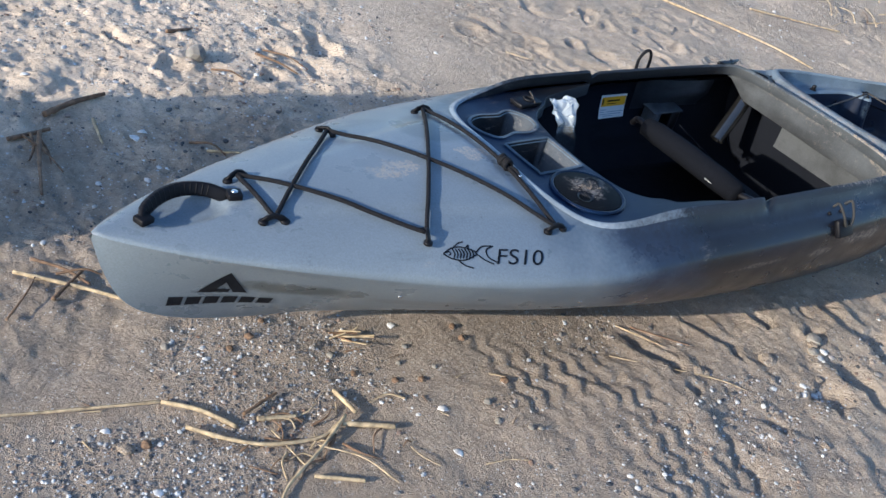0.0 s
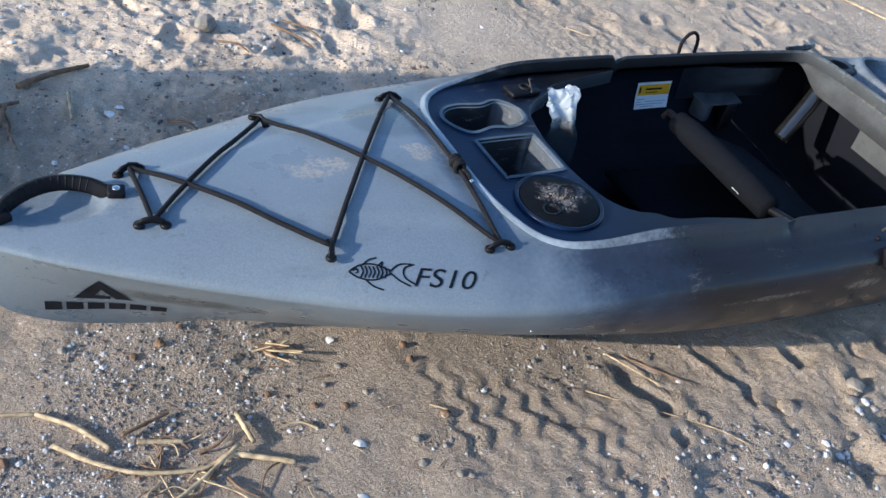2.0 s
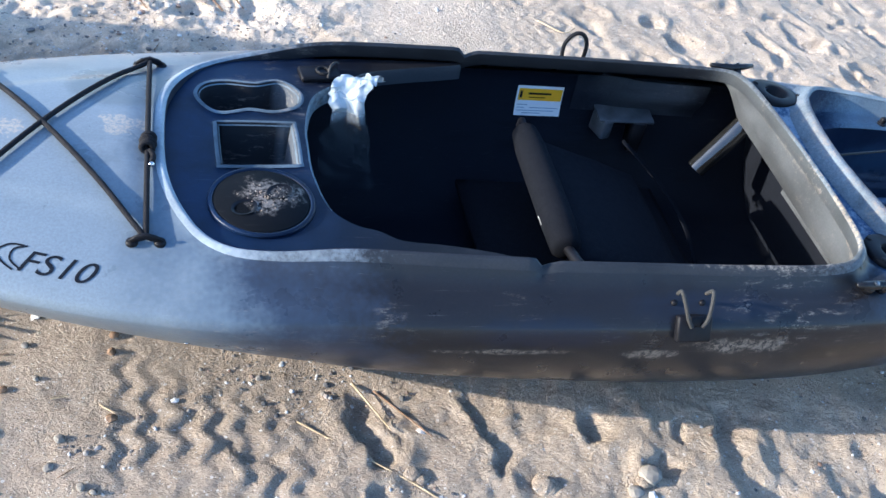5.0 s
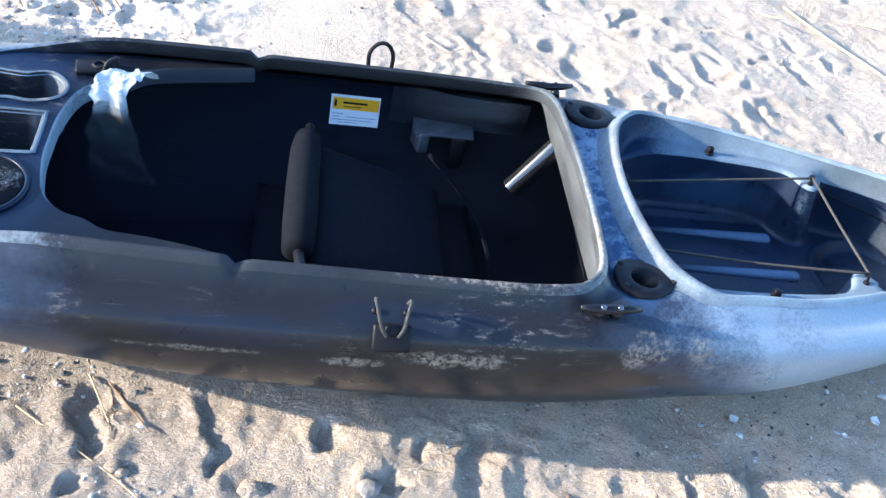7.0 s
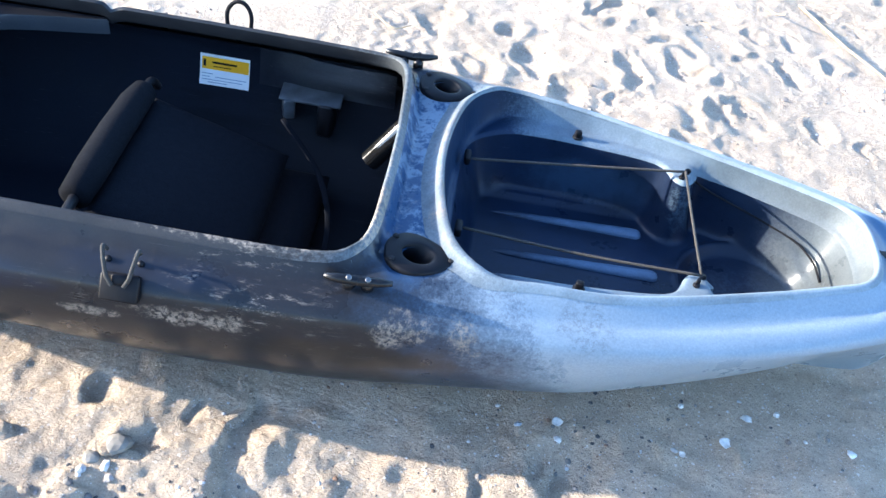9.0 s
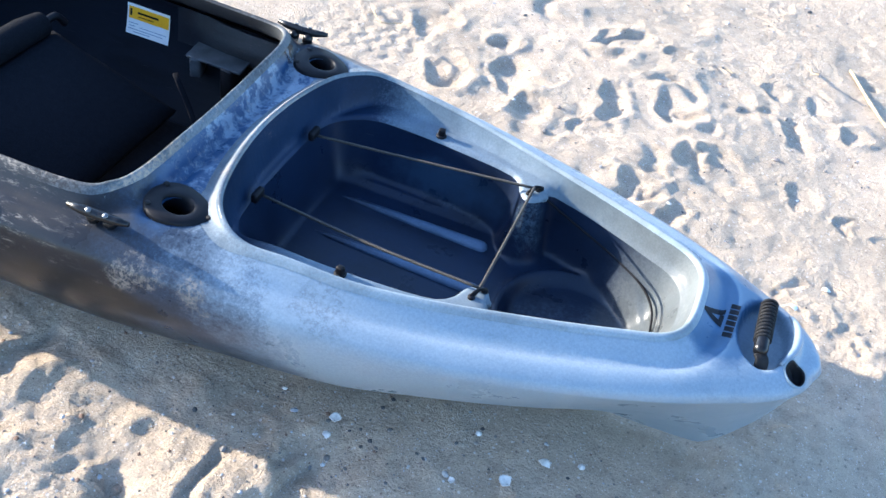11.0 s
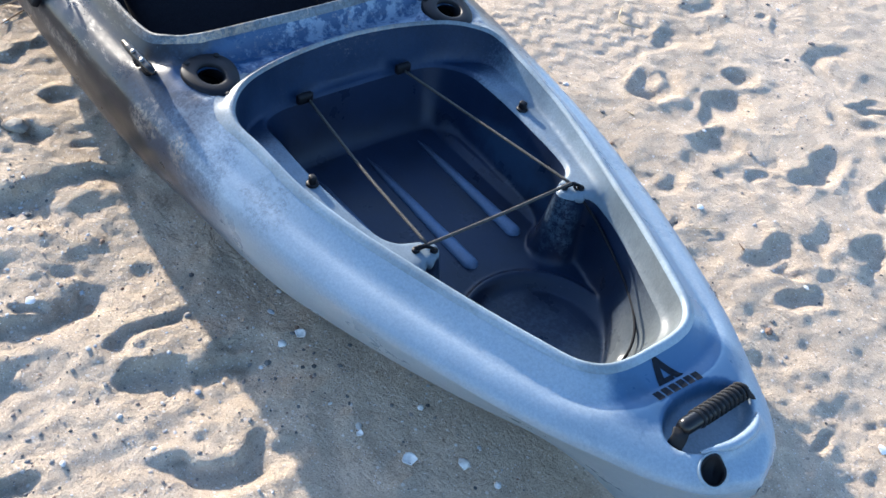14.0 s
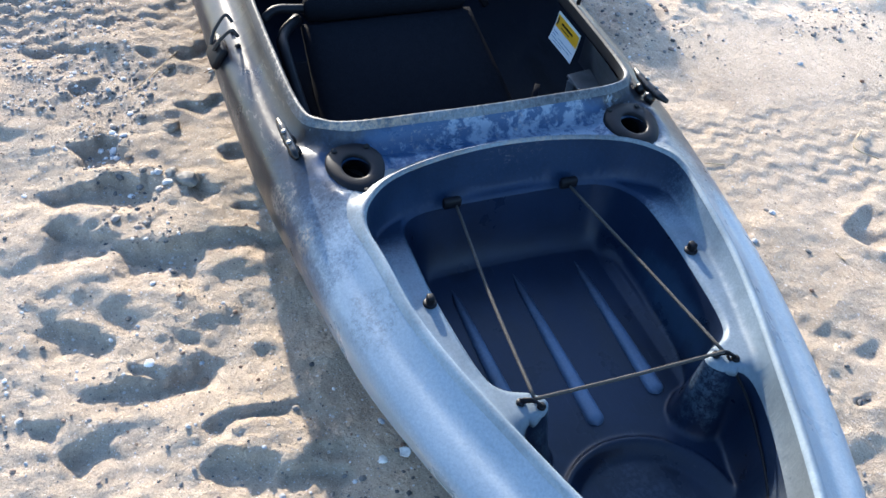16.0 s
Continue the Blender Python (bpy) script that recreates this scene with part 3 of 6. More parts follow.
def ground_height(x, y):
    near = np.exp(-np.clip(np.hypot(x - 1.5, y) - 3.5, 0, 9e9) / 2.0)
    calm = smooth01((x - 1.26) / 0.1) * smooth01((1.95 - x) / 0.3) * smooth01((y - 0.72) / 0.12) * smooth01((2.2 - y) / 0.4)
    calm = np.maximum(calm, smooth01((1.05 - x) / 0.3) * smooth01((0.2 - y) / 0.3) * 0.75)
    calm = np.maximum(calm, 0.4 * smooth01((x - 0.9) / 0.3) * smooth01((2.7 - x) / 0.2) * smooth01((-0.1 - y) / 0.2))
    inner = smooth01((x + 0.55) / 0.35) * smooth01((4.7 - x) / 0.35) * smooth01((y + 1.2) / 0.3) * smooth01((2.3 - y) / 0.3)
    rough = (1 - 0.85 * calm) * inner
    fine = 1 + 0.45 * smooth01((1.0 - x) / 0.3) * smooth01((y - 0.25) / 0.2) - 0.35 * smooth01((y - 0.4) / 0.3) * smooth01((x - 1.0) / 0.4)
    level = 1 - 0.55 * smooth01((y - 0.4) / 0.25) * smooth01((x - 1.7) / 0.4)
    rough = rough * level
    h = 0.03 * fbm(x, y, 0.9, 2) + 0.020 * rough * fbm(x, y, 4.0, 3) + 0.010 * rough * fine * fbm(x + 3, y, 13, 4, 0.55) + 0.0048 * rough * fine * fbm(x, y + 5, 40, 3, 0.6)
    # trodden crests beyond the boat, crumbled ridges on this side of it
    far = inner * (1 - 0.9 * calm) * smooth01((y - 0.30) / 0.2)
    h = h + far * (0.002 - 0.0085 * np.clip(0.9 + 2.5 * fbm(x + 60, y, 1.9, 2), 0.25, 1.6) * np.abs(fbm(x + 0.03 * fbm(x, y, 12, 2), y + 7, 5.5, 4, 0.52)) - 0.0035 * np.abs(fbm(x + 11, y + 0.3, 19, 3, 0.55)))
    lee = inner * (1 - 0.9 * calm) * smooth01((-0.12 - y) / 0.15) * smooth01((x - 1.1) / 0.3)
    h = h - lee * (0.020 * np.abs(fbm(x * 1.35 + 5, y * 0.75, 6.5, 4, 0.55)) + 0.0045 * np.abs(fbm(x + 31, y, 26, 3, 0.6)))
    for cx, cy, r0, w, d, face in heels:
        a, r = np.arctan2(y - cy, x - cx), np.hypot(x - cx, y - cy) + 0.012 * fbm(x, y, 25, 2)
        gate = smooth01(0.45 - 0.9 * np.cos(a - math.radians(face)))
        h = h - 0.55 * d * gate * np.exp(-np.abs((r - r0) / w) ** 3) + 0.08 * d * np.exp(-(r / (0.75 * r0)) ** 4) + 0.15 * d * gate * np.exp(-((r - r0 - 1.9 * w) / (0.8 * w)) ** 2)
    wx, wy = x + 0.055 * fbm(x, y, 9, 3), y + 0.055 * fbm(x + 40, y, 9, 3)
    for cx, cy, a, b, r, d in dents:
        v, u = (wy - cy) * math.cos(r) - (wx - cx) * math.sin(r), (wx - cx) * math.cos(r) + (wy - cy) * math.sin(r)
        u = np.where(u < 0, u * 2.6, u) / b
        q = u ** 2 + (v / a) ** 2
        h = h + inner * (0.45 + 0.55 * rough) * d * (-np.exp(-q ** 2.2) + 0.34 * np.exp(-(np.sqrt(q) - 1.4) ** 2 * 6))
    ux, uy = x + 0.040 * fbm(x, y, 11, 4, 0.6), y + 0.05 * fbm(x + 20, y, 9, 3)
    for x0, y0, x1, y1, w in banks:
        ln = math.hypot(x1 - x0, y1 - y0)
        tx, ty = (x1 - x0) / ln, (y1 - y0) / ln
        nx_, ny_ = (ty, -tx) if ty > 0 else (-ty, tx)
        s = ((ux - x0) * tx + (uy - y0) * ty) / ln
        u = ((ux - x0) * nx_ + (uy - y0) * ny_) / w
        end = smooth01((s + 0.10) / 0.30) * smooth01((1.10 - s) / 0.30)
        cut = smooth01(u / 0.22 + 0.3) * smooth01((1.35 - u) / 1.2) - 0.22 * np.exp(-((u + 0.25) / 0.35) ** 2) - 0.10 * np.exp(-((u - 1.45) / 0.3) ** 2)
        h = h - 0.30 * w * end * cut
    # tyre track, zigzag lugs along y
    for x0, x1, y0, y1, amp in ((0.70, 1.06, -1.6, -0.02, 0.0019), (1.62, 2.0, 0.55, 1.25, 0.0011)):
        band = inner * smooth01((x - x0) / 0.05) * smooth01((x1 - x) / 0.05) * smooth01((y - y0) / 0.1) * smooth01((y1 - y) / 0.1)
        tri = np.abs((((y + 0.010 * fbm(x, y, 6, 2)) / 0.062) % 1) - 0.5) * 2
        worn = amp * np.clip(0.85 + 1.7 * fbm(x, y + 3, 7, 3), 0.4, 1.4)
        h = h * (1 - 0.35 * band) + band * worn * np.tanh(1.9 * np.sin(2 * math.pi * (x + 0.024 * tri + 0.012 * fbm(x, y, 9, 2)) / 0.046)) / 0.85
    # unseen mound added off the bow to throw shade across the sand
    h = h + 0.66 * np.exp(-((x + 1.12) / 0.34) ** 2 - ((y - 0.66) / 0.28) ** 4) * (1 + 0.5 * fbm(x, y, 3, 2))
    # bed pressed by the boat
    bed = np.exp(-(y / 0.26) ** 4) * smooth01((x - 0.5) / 0.5) * smooth01((3.0 - x) / 0.3)
    h = h * (1 - 0.8 * bed) - 0.012 * bed
    return h * near - 0.004


def axis(lo, hi, step, far):
    inner = np.arange(lo, hi, step)
    grow = np.cumsum(step * 1.2 ** np.arange(1, 70))
    grow = grow[grow < far]
    return np.r_[lo - grow[::-1], inner, hi + grow]


gx, gy = axis(-0.4, 4.5, 0.0062, 2500), axis(-1.0, 2.1, 0.0062, 2500)
X, Y = np.meshgrid(gx, gy, indexing="ij")
Z = ground_height(X, Y)
nx, ny = X.shape
idx = np.arange(nx * ny).reshape(nx, ny)
quads = np.stack([idx[:-1, :-1], idx[1:, :-1], idx[1:, 1:], idx[:-1, 1:]], -1).reshape(-1, 4)
gme = bpy.data.meshes.new("ground")
gme.vertices.add(nx * ny)
gme.vertices.foreach_set("co", np.stack([X, Y, Z], -1).ravel())
gme.loops.add(quads.size)
gme.loops.foreach_set("vertex_index", quads.ravel())
gme.polygons.add(len(quads))
gme.polygons.foreach_set("loop_start", np.arange(0, quads.size, 4))
gme.polygons.foreach_set("use_smooth", [True] * len(quads))
gme.update(calc_edges=True)
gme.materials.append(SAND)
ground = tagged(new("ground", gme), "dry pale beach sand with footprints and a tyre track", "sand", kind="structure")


def ground_at(x, y):
    return float(ground_height(np.array([x]), np.array([y]))[0])


# ---- kayak: lines of the hull ----
kayak = tagged(new("kayak"), "grey and charcoal plastic fishing kayak lying on the sand", "kayak")
beam = pchip([0, 0.02, 0.1, 0.2, 0.3, 0.45, 0.6, 0.75, 0.9, 1.05, 1.3, 1.6, 1.85, 2.1, 2.3, 2.48, 2.65, 2.77, 2.85, 2.92, 2.96, 2.985],
             [0.003, 0.022, 0.075, 0.128, 0.172, 0.23, 0.284, 0.322, 0.345, 0.358, 0.368, 0.371, 0.365, 0.347, 0.324, 0.286, 0.232, 0.184, 0.142, 0.10, 0.062, 0.004])
edge_z = pchip([0, 0.2, 0.5, 1.0, 1.9, 2.5, 2.9, 2.985], [0.287, 0.278, 0.266, 0.260, 0.258, 0.25, 0.25, 0.252])
keel_z = pchip([0, 0.02, 0.06, 0.1, 0.19, 0.36, 0.6, 0.9, 2.2, 2.7, 2.86, 2.93, 2.985], [0.275, 0.215, 0.14, 0.105, 0.068, 0.035, 0.008, -0.015, -0.015, -0.01, 0.0, 0.09, 0.235])
crown_z = pchip([0, 0.1, 0.28, 0.5, 0.8, 1.0, 1.9, 2.1, 2.3, 2.5, 2.75, 2.9, 2.985], [0.29, 0.298, 0.312, 0.33, 0.344, 0.338, 0.338, 0.332, 0.315, 0.303, 0.296, 0.284, 0.266])
power = pchip([0, 0.2, 0.35, 0.5, 0.8, 0.98, 1.15, 1.4, 1.62, 1.83, 2.08, 2.28, 2.42, 2.6, 2.76, 2.985],
              [0.9, 0.9, 1.02, 1.17, 1.37, 1.57, 1.85, 2.16, 2.34, 2.42, 2.15, 1.96, 1.64, 1.3, 1.0, 0.95])
fall = pchip([0, 0.5, 0.8, 1.1, 2.0, 2.985], [0.30, 0.30, 0.42, 0.06, 0.08, 0.12])
knee = pchip([0, 0.5, 0.8, 1.1, 2.0, 2.5, 2.985], [0.62, 0.68, 0.70, 0.74, 0.74, 0.66, 0.6])

COCKPIT = closed_curve(mirrored([(0.806, 0), (0.812, 0.1), (0.838, 0.175), (0.88, 0.228), (0.95, 0.256), (1.1, 0.275), (1.3, 0.286), (1.5, 0.29),
                                 (1.7, 0.292), (1.85, 0.288), (1.905, 0.27), (1.928, 0.22), (1.935, 0.1), (1.937, 0)]), 240)
WELL = closed_curve(mirrored([(2.02, 0), (2.028, 0.1), (2.05, 0.19), (2.085, 0.24), (2.13, 0.262), (2.2, 0.256), (2.3, 0.245), (2.4, 0.221), (2.5, 0.19),
                              (2.6, 0.157), (2.70, 0.119), (2.737, 0.102), (2.760, 0.078), (2.770, 0.045), (2.772, 0)]), 200)


def deck_height(p):
    x, y = p[:, 0], p[:, 1]
    r = np.clip(np.abs(y) / np.maximum(beam(x), 1e-4), 0, 1)
    zb, zd, a, k = edge_z(x), crown_z(x), fall(x), knee(x)
    inner = 1 - a * (r / k) ** 2
    outer = (1 - a) * np.clip((1 - r) / (1 - k), 0, 1) ** 0.5
    z = zb + (zd - zb) * np.where(r < k, inner, outer)
    dc, dw = distance(p, COCKPIT), distance(p, WELL)
    side = smooth01((x - 0.85) / 0.3)
    lip = smooth01(1 - dc / 0.022)
    z = z + lip * (0.004 + 0.012 * side * smooth01((1.96 - x) / 0.03)) - 0.006 * side * np.exp(-((dc - 0.032) / 0.012) ** 2)
    z = z - side * lip * (0.012 * np.exp(-((x - 1.355) / 0.011) ** 2) - 0.005 * smooth01((1.35 - x) / 0.01) * smooth01((x - 0.95) / 0.1))
    aft = smooth01((x - 2.12) / 0.12)
    z = z + (0.007 + 0.003 * aft) * smooth01(1 - dw / (0.016 + 0.012 * aft)) - 0.0075 * aft * np.exp(-((dw - 0.043) / 0.014) ** 2) * smooth01((beam(x) - np.abs(y) - 0.02) / 0.03)
    # gutter of the cross deck behind the cockpit
    gut = smooth01((x - 1.945) / 0.02) * smooth01((2.12 - x) / 0.05) * smooth01((0.27 - np.abs(y)) / 0.03) * smooth01(dw / 0.03)
    z = z - 0.022 * gut
    # scoops under the two carry handles
    z = z - 0.014 * smooth01(3.2 * (1 - np.hypot((x - 0.158) / 0.082, (y - 0.008) / 0.040)))
    # flat panel of the foredeck, its edges splaying towards the cockpit
    z = z + 0.0045 * smooth01((x - 0.26) / 0.06) * smooth01((0.80 - x) / 0.05) * smooth01((0.050 + 0.275 * (x - 0.3) - np.abs(y)) / 0.018 + 0.5)
    scoop = np.hypot((x - 2.884) / 0.045, y / 0.078)
    z = z - 0.022 * smooth01(4.5 * (1 - scoop)) + 0.009 * np.exp(-((scoop - 1.12) / 0.16) ** 2) * smooth01((0.062 - np.abs(y - 0.008)) / 0.02) * smooth01((x - 2.885) / 0.025)
    seat = np.hypot((x - 2.002) / 0.056, (np.abs(y) - 0.237) / 0.050)
    z = z + (0.318 - z) * smooth01((1.2 - seat) / 0.2) * smooth01((dw - 0.012) / 0.016)
    return z


# ---- hull and deck, one moulding ----
stations = 1 - np.cos(np.linspace(0, math.pi, 230))
stations = np.unique(np.r_[2.985 * stations / 2, np.linspace(0.05, 2.95, 200)])
stations = stations[np.r_[True, np.diff(stations) > 0.002]]
stations[0], stations[-1] = 0.0, 2.985
wide = beam(stations)
outline = np.vstack([np.c_[stations, -wide], np.c_[stations[::-1], wide[::-1]]])
grid = []
for s, w in zip(stations[1:-1], wide[1:-1]):
    n = max(4, int(w / 0.009))
    rr = np.sin(np.linspace(-math.pi / 2, math.pi / 2, 2 * n + 1))[1:-1]
    grid += [(s, w * r) for r in rr]
grid += [(x, y) for x in np.arange(2.835, 2.952, 0.0045) for y in np.arange(-0.095, 0.096, 0.0045) if abs(y) < beam(x) - 0.012]
for loop in (COCKPIT, WELL):
    for off in (0.004, 0.009, 0.015, 0.022, 0.030, 0.038, 0.046, 0.054):
        d = np.roll(loop, -1, 0) - np.roll(loop, 1, 0)
        nrm = np.c_[d[:, 1], -d[:, 0]] / np.linalg.norm(d, axis=1)[:, None]
        cand = loop + nrm * off
        if inside(cand[:1], loop)[0]:
            cand = loop - nrm * off
        grid += [tuple(q) for q in cand if off < 0.025 or beam(q[0]) - abs(q[1]) > 0.016]
ROD_HOLES = [np.array([(2.004 + 0.025 * math.cos(a), s * 0.238 + 0.022 * math.sin(a)) for a in np.linspace(0, 2 * math.pi, 28, endpoint=False)]) for s in (-1, 1)]
PLUG_HOLE = np.array([(2.942 + 0.0165 * math.cos(a), -0.050 + 0.0165 * math.sin(a)) for a in np.linspace(0, 2 * math.pi, 28, endpoint=False)])
dv, df = sheet(outline, [COCKPIT, WELL, *ROD_HOLES, PLUG_HOLE], grid, 0.003)
dz = deck_height(dv)
on_edge = distance(dv, outline) < 1e-5
dz[on_edge] = edge_z(dv[on_edge, 0])
verts = [tuple(v) for v in np.c_[dv, dz]]
faces = [tuple(f) for f in df]


def hull_section(x, n=22):
    """Half of the hull below the edge, from the edge down to the keel: y, z."""
    w, zb, zk, p = beam(x), edge_z(x), keel_z(x), power(x)
    a = np.linspace(0, math.pi / 2, n)
    return w * np.cos(a) ** (2 / p), zb - (zb - zk) * np.sin(a) ** (2 / p)


base = len(verts)
sec = 22
for s in stations:
    yy, zz = hull_section(s)
    verts += [(s, -a, b) for a, b in zip(yy, zz)] + [(s, a, b) for a, b in zip(yy[-2::-1], zz[-2::-1])]
row = 2 * sec - 1
for i in range(len(stations) - 1):
    for j in range(row - 1):
        a = base + i * row + j
        faces.append((a, a + 1, a + row + 1, a + row))
bm = bmesh.new()
bv = [bm.verts.new(v) for v in verts]
for f in faces:
    try:
        bm.faces.new([bv[i] for i in f])
    except ValueError:
        pass
bmesh.ops.remove_doubles(bm, verts=bm.verts[:], dist=2e-5)
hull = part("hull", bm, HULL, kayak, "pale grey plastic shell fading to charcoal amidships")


def ring_z(loop, dz=0.0):
    return np.c_[loop, deck_height(loop) + dz]


def inset(loop, d):
    t = np.roll(loop, -1, 0) - np.roll(loop, 1, 0)
    nrm = np.c_[t[:, 1], -t[:, 0]] / np.linalg.norm(t, axis=1)[:, None]
    if not inside((loop + nrm * 0.003)[:1], loop)[0]:
        nrm = -nrm
    return loop + nrm * d


# ---- cockpit ----
v, f = strip([ring_z(inset(COCKPIT, -0.011), 0.0012), ring_z(inset(COCKPIT, -0.004), 0.0026), ring_z(COCKPIT, 0.002), ring_z(inset(COCKPIT, 0.004), -0.003)])
mesh_object("coaming", v, f, RIMM, kayak, label="worn rim of the cockpit")
v, f = strip([ring_z(inset(COCKPIT, 0.004), -0.003), ring_z(inset(COCKPIT, 0.005), -0.016), ring_z(inset(COCKPIT, 0.002), -0.028)])
mesh_object("coaming_wall", v, f, WALLM, kayak)

# liner: the hull seen from inside
lv, lf = [], []
lx = np.linspace(0.95, 2.14, 80)
for s in lx:
    yy, zz = hull_section(s)
    yy, zz = np.maximum(yy - 0.014, 0), np.maximum(zz + 0.006, 0.03 + 0 * zz)
    yy, zz = np.r_[yy[:1] - 0.05, yy], np.r_[zz[:1] + 0.030, zz]
    lv += [(s, -a, b) for a, b in zip(yy, zz)] + [(s, a, b) for a, b in zip(yy[-2::-1], zz[-2::-1])]
row = len(lv) // len(lx)
for i in range(len(lx) - 1):
    for j in range(row - 1):
        a = i * row + j
        lf.append((a, a + row, a + row + 1, a + 1))
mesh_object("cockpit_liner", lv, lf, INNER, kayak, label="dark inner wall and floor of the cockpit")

# bulkhead flange behind the seat
bw = np.linspace(-0.285, 0.285, 40)
top = np.array([(1.934 - 0.5 * max(0, abs(y) - 0.2) ** 1.2, y, 0.332) for y in bw])
low = np.array([(1.938 - 0.3 * max(0, abs(y) - 0.2), y, 0.258 + 0.05 * float(smooth01((abs(y) - 0.20) / 0.085)) + 0.002 * math.sin(9 * y)) for y in bw])
mid = 0.5 * top + 0.5 * low + np.array([0.004, 0, 0])
low2 = low + np.array([0.012, 0, -0.004])
rows_ = [top, mid, low, low2]
v = np.vstack(rows_)
f = [(k * 40 + i, k * 40 + i + 1, (k + 1) * 40 + i + 1, (k + 1) * 40 + i) for k in range(3) for i in range(39)]
mesh_object("bulkhead_flange", v, f, FLANGE, kayak, label="light grey lip across the back of the cockpit")

# added grey panel painting the sunlit part of the well's front under the flange
bm = bmesh.new()
ny, nz = 14, 5
g = [[bm.verts.new((2.034 - 0.006 * math.sin(3 * z * 20) * 0.2, y, z)) for z in np.linspace(0.158, 0.250, nz)] for y in np.linspace(-0.235, 0.12, ny)]
for i in range(ny - 1):
    for j in range(nz - 1):
        bm.faces.new((g[i][j], g[i + 1][j], g[i + 1][j + 1], g[i][j + 1]))
part("well_front_lit", bm, FLANGE, kayak, "grey panel for the sunlit part of the cargo well's front")

# added dark panel standing in for the shaded hollow under the cross deck
bm = bmesh.new()
yy, zz = hull_section(2.043)
edge_ = [(-a + 0.012, b + 0.004) for a, b in zip(yy, zz)] + [(a - 0.012, b + 0.004) for a, b in zip(yy[-2::-1], zz[-2::-1])]
ring_ = [bm.verts.new((2.043, a, min(b, 0.250))) for a, b in edge_]
hub = bm.verts.new((2.041, 0, 0.15))
for a, b in zip(ring_, ring_[1:] + ring_[:1]):
    bm.faces.new((hub, a, b))
part("shade_panel", bm, INNER, kayak)

# dashboard
front = [tuple(p) for p in inset(COCKPIT, 0.001) if p[0] < 1.355]
aft = [(1.345, 0.262), (1.305, 0.244), (1.222, 0.226), (1.156, 0.217), (1.124, 0.197), (1.085, 0.181), (1.051, 0.141), (1.034, 0.062), (1.032, 0)]
far_arm = [(1.345, 0.280), (1.305, 0.270), (1.222, 0.252), (1.156, 0.232), (1.124, 0.203)]
aft = arc_points(far_arm + aft[5:] + [(x, -y) for x, y in aft[-2::-1]], 90)
fr = np.array(front)
ang = np.arctan2(fr[:, 1], fr[:, 0] - 1.355)
ang = np.where(ang < 0, ang + 2 * math.pi, ang)
fr = fr[np.argsort(ang)][::-1]
DASH = np.vstack([fr, np.array(aft)[::1]])
if not inside(np.array([[0.85, 0.0]]), DASH)[0]:
    DASH = np.vstack([fr, np.array(aft)[::-1]])
CUPS = closed_curve([(0.863, 0.13), (0.893, 0.09), (0.945, 0.102), (0.985, 0.098), (1.024, 0.117), (1.030, 0.153), (1.000, 0.185), (0.957, 0.174), (0.907, 0.177), (0.872, 0.163)], 60)
TRAY = closed_curve([(0.892, 0.05), (0.900, 0.058), (1.005, 0.062), (1.013, 0.055), (1.015, -0.038), (1.008, -0.046), (0.903, -0.052), (0.895, -0.045)], 60)


def dash_height(p):
    z = 0.316 + 0.004 * smooth01(1 - distance(p, CUPS) / 0.012) + 0.004 * smooth01(1 - distance(p, TRAY) / 0.010)
    return z


xs, ys = np.meshgrid(np.arange(0.80, 1.36, 0.007), np.arange(-0.29, 0.29, 0.007))
dv, df = sheet(DASH, [CUPS, TRAY], np.c_[xs.ravel(), ys.ravel()], 0.003)
mesh_object("dashboard", np.c_[dv, dash_height(dv)], df, DASHM, kayak, label="dark blue-grey moulded dashboard tray")
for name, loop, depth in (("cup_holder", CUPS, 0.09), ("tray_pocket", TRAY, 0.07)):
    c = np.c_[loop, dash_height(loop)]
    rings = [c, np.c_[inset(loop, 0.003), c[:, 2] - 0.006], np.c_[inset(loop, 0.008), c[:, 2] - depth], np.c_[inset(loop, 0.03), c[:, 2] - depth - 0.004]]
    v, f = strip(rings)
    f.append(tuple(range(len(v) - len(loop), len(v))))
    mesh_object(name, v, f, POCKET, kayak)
    v, f = strip([np.c_[inset(loop, -0.007), c[:, 2] - 0.001], np.c_[inset(loop, -0.002), c[:, 2] + 0.0015], np.c_[inset(loop, 0.003), c[:, 2] - 0.005]])
    mesh_object(name + "_rim", v, f, WEARM, kayak)
a3 = np.array(aft)
e = [np.c_[a3, 0 * a3[:, 0] + 0.316], np.c_[a3 + [0.004, 0], 0 * a3[:, 0] + 0.312], np.c_[a3 + [0.005, 0], 0 * a3[:, 0] + 0.285]]
n = len(a3)
mesh_object("dashboard_edge", np.vstack(e), [(k * n + i, k * n + i + 1, (k + 1) * n + i + 1, (k + 1) * n + i) for k in range(2) for i in range(n - 1)], EDGEM, kayak)

# ---- tank well ----
LEDGE_IN = closed_curve(mirrored([(2.050, 0), (2.052, 0.10), (2.062, 0.160), (2.100, 0.190), (2.20, 0.197), (2.30, 0.192), (2.39, 0.182), (2.424, 0.166), (2.440, 0.134), (2.458, 0.118),
                                  (2.477, 0.130), (2.487, 0.160), (2.52, 0.168), (2.60, 0.143), (2.68, 0.109), (2.718, 0.091), (2.740, 0.068), (2.750, 0.038), (2.752, 0)]), 260)
ledge_z = pchip([2.0, 2.06, 2.16, 2.40, 2.47, 2.52, 2.8], [0.258, 0.262, 0.281, 0.279, 0.282, 0.268, 0.262])
brim = 0.013 + 0.020 * smooth01((2.15 - WELL[:, :1]) / 0.07)      # the lip is broadest across the front
